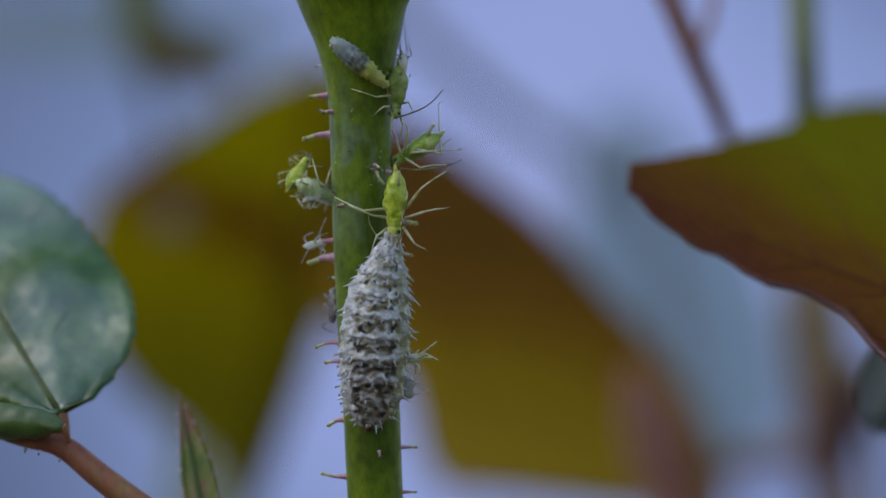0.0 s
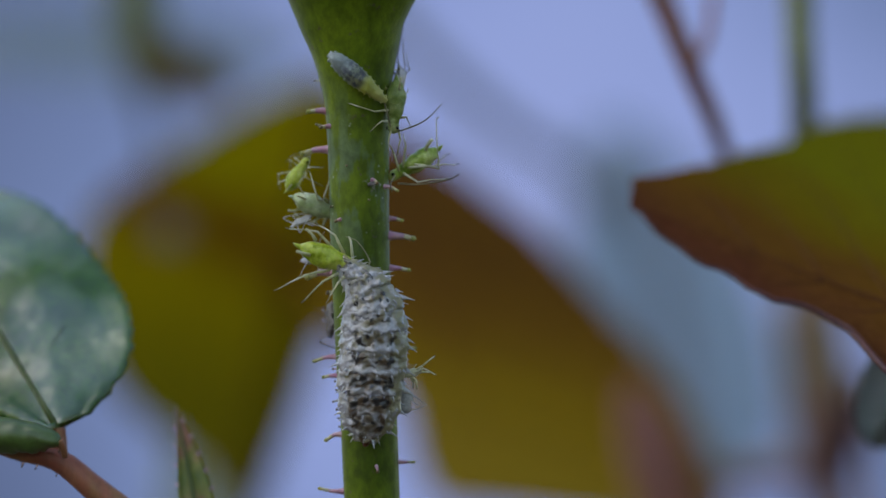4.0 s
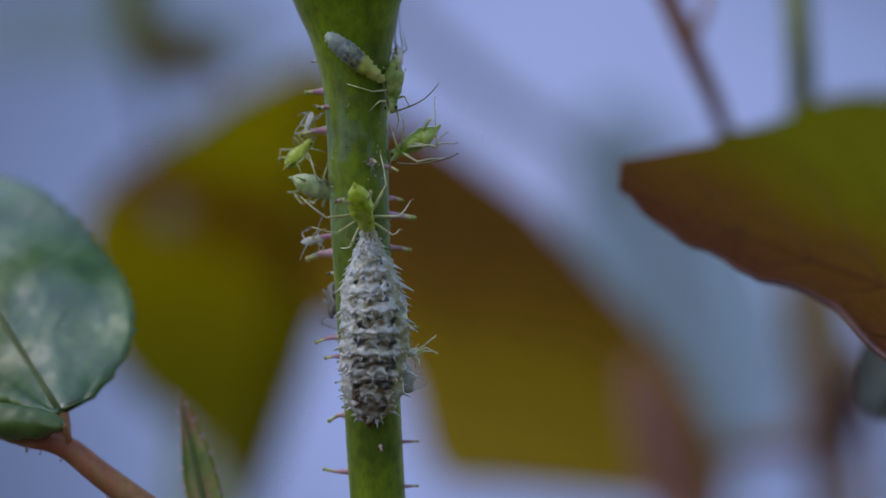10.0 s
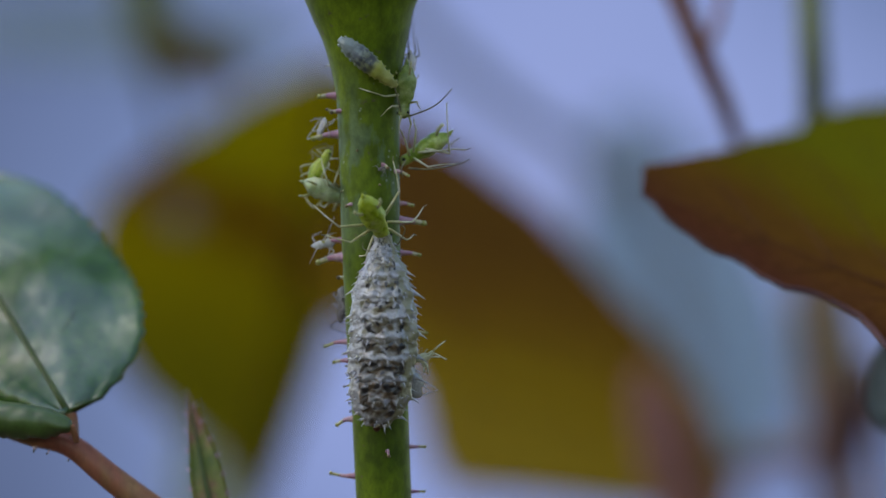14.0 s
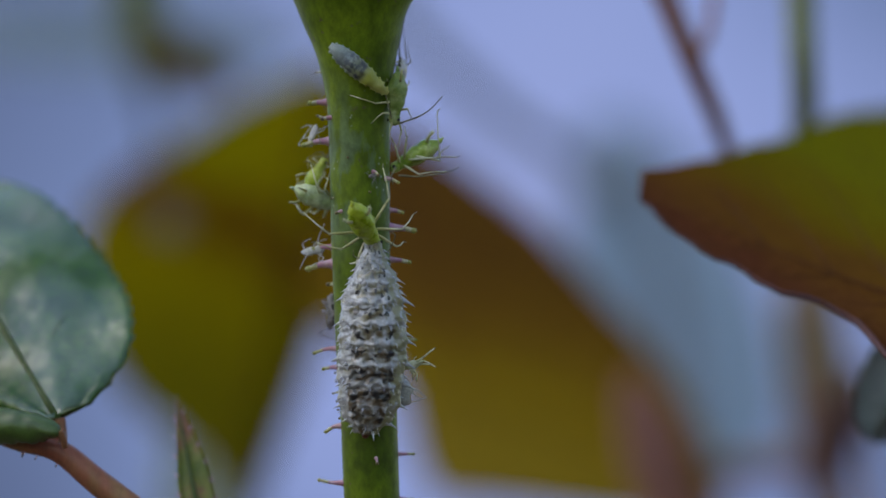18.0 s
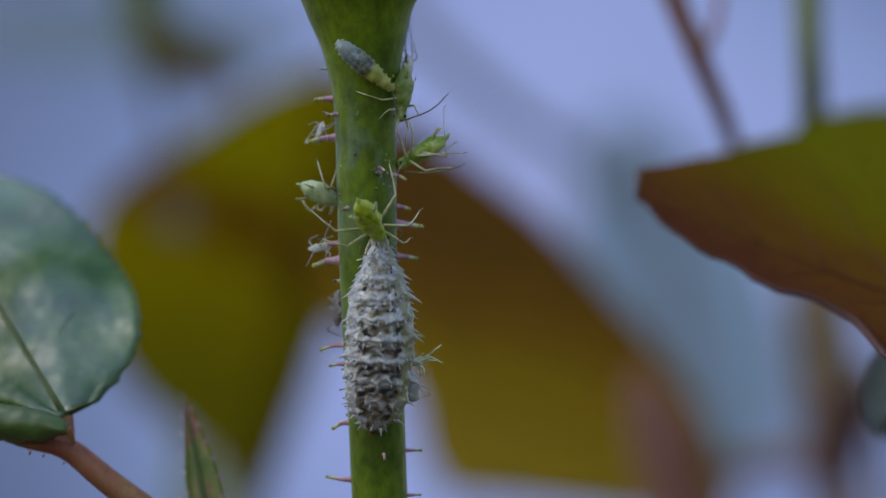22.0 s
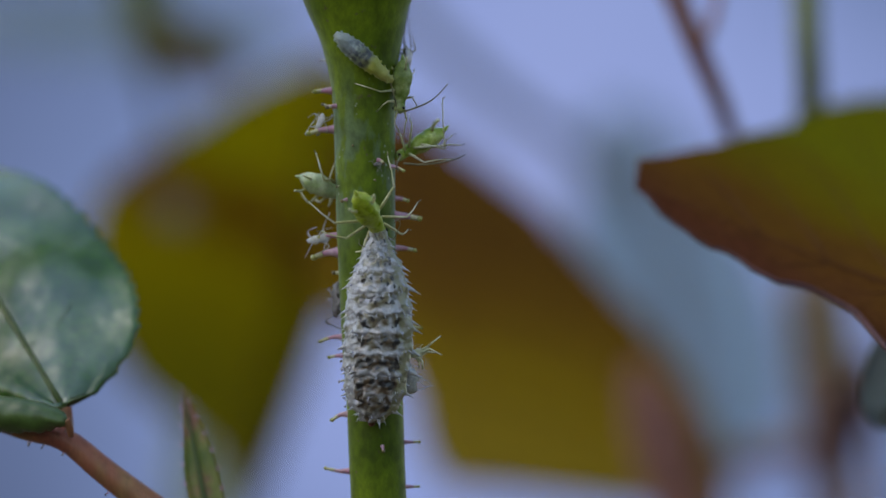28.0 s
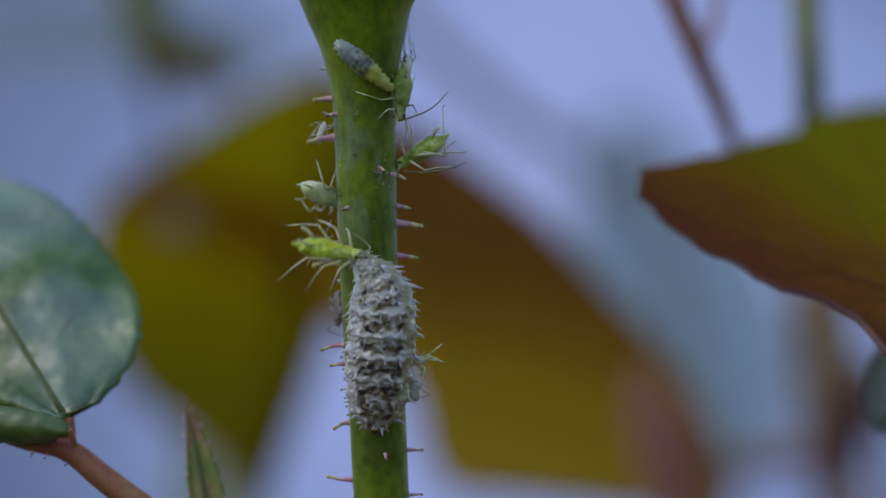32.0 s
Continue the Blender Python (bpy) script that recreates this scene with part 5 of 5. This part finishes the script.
# ---- what moves ----
def motions():
    tail = [(-3.35, -7.87), (-3.22, -6.51), (-3.11, -4.99), (-3.03, -3.48)]
    tucked = spine_pose(tail[:3] + [(-3.03, -3.37), (-2.85, -1.93), (-2.56, -0.63), (-2.22, 0.71)], 0.2)
    left = spine_pose(tail[:3] + [(-2.98, -3.43), (-3.01, -1.96), (-3.45, -0.76), (-4.45, 0.24)], 0.3, 0.95)
    reach0 = spine_pose(tail[:2] + [(-3.19, -4.94), (-2.67, -3.27), (-1.62, -2.38), (-0.42, -1.75), (0.73, -1.28)], 1.2)
    reach = spine_pose(tail[:2] + [(-3.24, -4.99), (-2.88, -3.27), (-2.14, -1.86), (-1.15, -0.81), (-0.10, -0.08)], 1.0)
    reach2 = spine_pose(tail[:2] + [(-3.27, -5.05), (-2.98, -3.37), (-2.41, -1.96), (-1.52, -1.02), (-0.52, -0.44)], 1.0)
    rise = spine_pose(tail + [(-2.93, -1.93), (-2.77, -0.50), (-2.56, 1.02)], 0.4)
    calm = spine_pose(tail + [(-3.14, -2.01), (-3.19, -0.65), (-3.24, 0.65)], 0.0)
    calm2 = spine_pose(tail + [(-3.06, -2.01), (-3.03, -0.65), (-3.03, 0.65)], 0.0)
    left2 = spine_pose(tail[:3] + [(-2.95, -3.48), (-2.93, -2.12), (-3.45, -1.18), (-4.81, -0.71)], 0.6, 0.6)
    left1 = spine_pose(tail[:3] + [(-2.95, -3.48), (-2.90, -2.33), (-3.77, -1.70), (-5.39, -1.49)], 0.6, 0.7)
    left3 = spine_pose(tail[:3] + [(-2.98, -3.43), (-2.98, -2.01), (-3.35, -0.92), (-4.13, 0.03)], 0.4, 0.75)
    beats = [(0.0, tucked), (0.95, tucked), (1.1, left), (3.5, left), (6.6, left), (6.8, reach0), (7.0, reach), (7.5, reach2), (8.2, reach2), (8.3, rise), (8.45, calm), (10.0, calm),
             (14.5, calm2), (23.0, calm2), (29.75, calm2), (30.0, left1), (30.15, left1), (30.4, left2), (31.7, left2), (32.0, left3)]
    for i, ring in enumerate(larva_rings):
        walk(ring, [(t, rows[0][i]) for t, rows in beats])

    def held(place, deg, tilt=0.0, roll=0.0, slip=0.0):
        turn = facing(deg, tilt, roll)
        head = Vector((0.46 * PREY_SIZE - slip, 0, 0.06))
        return stand(place[1] + place[2] * 0.16 - turn @ head, turn)

    # where the six legs point (across, up, towards the eye): front, middle and hind, one side and the other
    low = ((0.6, -0.6, -0.3), (-0.5, -0.7, 0.1), (0.8, 0.2, -0.2), (-0.95, 0.3, 0.3), (0.7, 0.65, 0.0), (-1.0, 0.22, 0.1))
    aside = ((-0.2, 0.7, -0.5), (-0.6, -0.8, 0.3), (-0.6, 0.7, -0.3), (-0.75, -0.6, 0.2), (-0.9, 0.45, -0.2), (-0.95, -0.35, 0.1))
    comb = ((0.35, -0.9, 0.1), (-0.55, 0.82, 0.1), (0.95, -0.3, 0.1), (-0.4, 0.9, 0.0), (0.95, 0.15, 0.0), (-0.12, 1.0, 0.1))
    braced = ((0.6, -0.15, -0.5), (-0.5, -0.5, -0.4), (0.7, 0.3, -0.4), (-0.98, -0.10, 0.1), (0.15, 1.0, -0.1), (-0.95, 0.36, 0.1))
    swept = ((0.0, 1.0, -0.1), (-0.7, -0.7, 0.1), (-0.15, 0.95, 0.2), (-0.8, -0.55, 0.2), (-0.4, 0.9, 0.0), (-1.0, -0.2, 0.1))
    drawn = ((-0.3, 0.9, 0.1), (-0.1, -1.0, 0.1), (-0.8, 0.6, 0.2), (-0.45, -0.9, 0.2), (-0.9, 0.45, 0.0), (-0.7, -0.5, -0.3))
    grip = [(0.0, held(tucked, -92, 0, 35), low), (0.95, held(tucked, -92, 0, 35), low), (1.1, held(left, -19, 0, -30, 0.95), aside), (3.5, held(left, -21, 0, -30, 0.95), aside), (6.6, held(left, -21, 0, -30, 0.95), aside),
            (6.7, held(reach0, -80, 0, 15, 0.5), braced), (6.8, held(reach0, 215, 0, 15, 0.4), comb), (7.0, held(reach, 229, 0, 15, 0.4), comb), (7.5, held(reach2, 211, 0, 15, 0.4), comb), (8.2, held(reach2, 203, 0, 15, 0.4), comb),
            (8.25, held(reach2, 235, 0, 15, 0.3), comb), (8.3, held(rise, -85, 0, 20), braced), (8.45, held(calm, -78, 50, 0, 0.2), braced), (10.0, held(calm, -76, 60, 0, 0.2), braced), (14.5, held(calm2, -64, 75, 0, 0.3), braced), (23.0, held(calm2, -62, 75, 0, 0.3), braced),
            (29.75, held(calm2, -60, 75, 0, 0.3), braced), (30.0, held(left1, -28, 0, -40, 0.3), swept), (30.15, held(left1, -26, 0, -40, 0.3), swept), (30.4, held(left2, 10, 0, -60, 0.4), drawn), (30.6, held(left2, 18, 0, -60, 0.4), drawn),
            (31.7, held(left2, 18, 0, -60, 0.4), drawn), (32.0, held(left3, -10, 0, -60, 0.3), aside)]
    walk(prey, [row[:2] for row in grip])
    view = BASE.to_quaternion()
    for j, (leg, hip, rest) in enumerate(LEGS[prey.name]):
        rows, last = [], None
        for t, m, ways in grip:
            x, z, near = ways[j]
            way = (m.to_quaternion().inverted() @ view) @ Vector((x, -near, z))
            q = rest.rotation_difference(way)
            if last is not None and last[1].rotation_difference(q).angle > 1.3:   # a halfway row
                rows.append(((last[0] + t) / 2, last[1].slerp(q, 0.5)))
            rows.append((t, q))
            last = (t, q)
        walk(leg, [(t, Matrix.LocRotScale(hip * MM, q, None)) for t, q in rows])

    def strolled(u, v, deg, back=0.5, roll=-40):
        return stand(at(u, v, back), facing(deg, 0, roll))

    walk(walker, [(0.0, strolled(-6.59, 3.74, 58)), (2.0, strolled(-6.54, 4.21, 58)), (3.5, strolled(-6.48, 4.42, 58)), (5.5, strolled(-6.69, 4.13, 50)), (7.0, strolled(-6.64, 4.16, 48)),
                  (9.0, strolled(-6.43, 4.52, 45)), (13.0, strolled(-6.17, 4.11, 52)), (14.5, strolled(-5.86, 4.05, 60)), (17.5, strolled(-5.75, 4.00, 60, 0.7)),
                  (18.6, strolled(-5.23, 3.90, 60, 1.2)), (19.6, strolled(-3.97, 3.69, 60, 1.9)), (32.0, strolled(-3.77, 3.63, 60, 1.9))])

    def clung(u, v, deg, roll=50):
        return stand(at(u, v, 0.1), facing(deg, 0, roll))

    walk(husk, [(0.0, clung(-5.96, 2.59, 200)), (1.0, clung(-5.96, 2.59, 200)), (1.3, clung(-6.38, 2.17, 205)), (6.6, clung(-6.38, 2.22, 205)), (6.8, clung(-6.38, 3.69, 230)), (7.0, clung(-7.03, 5.99, 250)),
                (7.5, clung(-6.96, 5.99, 250)), (8.3, clung(-7.74, 5.67, 240)), (8.6, clung(-6.25, 5.94, 250)), (11.0, clung(-5.86, 5.78, 250)), (32.0, clung(-5.70, 5.73, 250))])

    def swung(u, v, turn=0.0):
        o, tip = at(33.78, -5.75, 1.8), at(8.97, 3.01, 9.5)
        return stand(o + Vector((u, 0, v)), Matrix.Rotation(radians(-turn), 3, tip - o))

    walk(bronze, [(t, swung(0.026 * (x - 5), -0.026 * (y + 4), r)) for t, x, y, r in LEAF_SWING])

    def flown(u, v, back, deg, roll=0.0):
        return stand(at(u, v, back), facing(deg, 0, roll))

    walk(bee, [(0.0, flown(-190.46, 76.90, -20, 165)), (5.5, flown(-104.17, 61.21, -30, 175)), (5.78, flown(-54.49, 37.68, -44, 180)), (5.9, flown(-32.27, 18.33, -46, 190)), (6.0, flown(-26.78, 7.09, -47, 214)),
               (6.1, flown(-32.79, 1.07, -46, 237)), (6.22, flown(-62.34, -1.54, -42, 250)), (8.0, flown(-151.24, 50.75, -20, 240)), (14.0, flown(-203.54, 42.91, 60, 200)), (26.0, flown(-177.39, 27.22, 90, 150)),
               (32.0, flown(-203.54, 63.83, 90, 110))])
    walk(moth, [(0.0, flown(-2.20, -108.75, 84, 60)), (31.0, flown(-5.86, -56.45, 84, 60)), (31.4, flown(-8.47, -18.54, 84, 75)), (31.5, flown(-9.26, -9.13, 84, 85)), (31.65, flown(-9.39, -7.82, 84, 75)),
                (31.78, flown(-10.30, -10.69, 84, 50)), (31.92, flown(-12.39, -21.15, 84, 20)), (32.0, flown(-13.70, -32.92, 84, 0))])


# seconds, across, down, turn of the bronze leaf in the air
LEAF_SWING = (
    (0.0, -9, -4, 0), (0.5, -6, -8, 0), (1.5, 2, 0, 0), (2.0, -4, 1, 0), (3.0, -4, 2, 0), (3.5, 2, -4, 0), (5.5, 0, 4, 0), (6.0, -5, 6, 0), (6.5, -10, 2, 0), (7.0, 0, -6, 0), (7.3, -10, -5, 0),
    (7.6, -35, -4, 0), (8.0, -84, -14, 7), (8.3, -82, -4, 5), (8.5, -10, -8, 0), (9.0, -12, -11, 0), (9.5, -7, -4, 0), (10.0, -22, 9, 0), (10.5, -7, 4, 0), (11.0, 3, -3, 0), (11.5, 9, -5, 0), (12.0, 5, -5, 0),
    (12.5, -14, -5, 0), (13.0, -6, 0, 0), (13.5, 4, -6, 0), (14.0, 3, 3, 0), (14.5, -1, -2, 0), (16.5, -11, 0, 0), (17.0, -6, 2, 0), (17.5, -1, 8, 0), (18.0, 18, -4, 0), (18.5, 0, 0, 0), (19.0, -5, 8, 0),
    (19.5, -2, 8, 0), (20.0, -13, 10, 0), (20.5, -1, 5, 0), (21.0, 2, 3, 0), (21.5, 0, -2, 0), (22.0, -2, 1, 0), (23.0, 0, 0, 0), (23.5, -19, 8, 0), (24.0, -15, 3, 0), (24.5, -15, 0, 0), (25.0, -9, 3, 0),
    (25.5, -20, -1, 0), (27.5, -1, 6, 0), (28.0, 0, -1, 0), (28.5, -9, -2, 0), (29.0, -2, 1, 0), (29.5, -14, -2, 0), (30.0, -14, 1, 0), (30.5, -1, 6, 0), (31.0, -21, 1, 0), (31.5, 1, 6, 0), (32.0, 3, 4, 0))

motions()
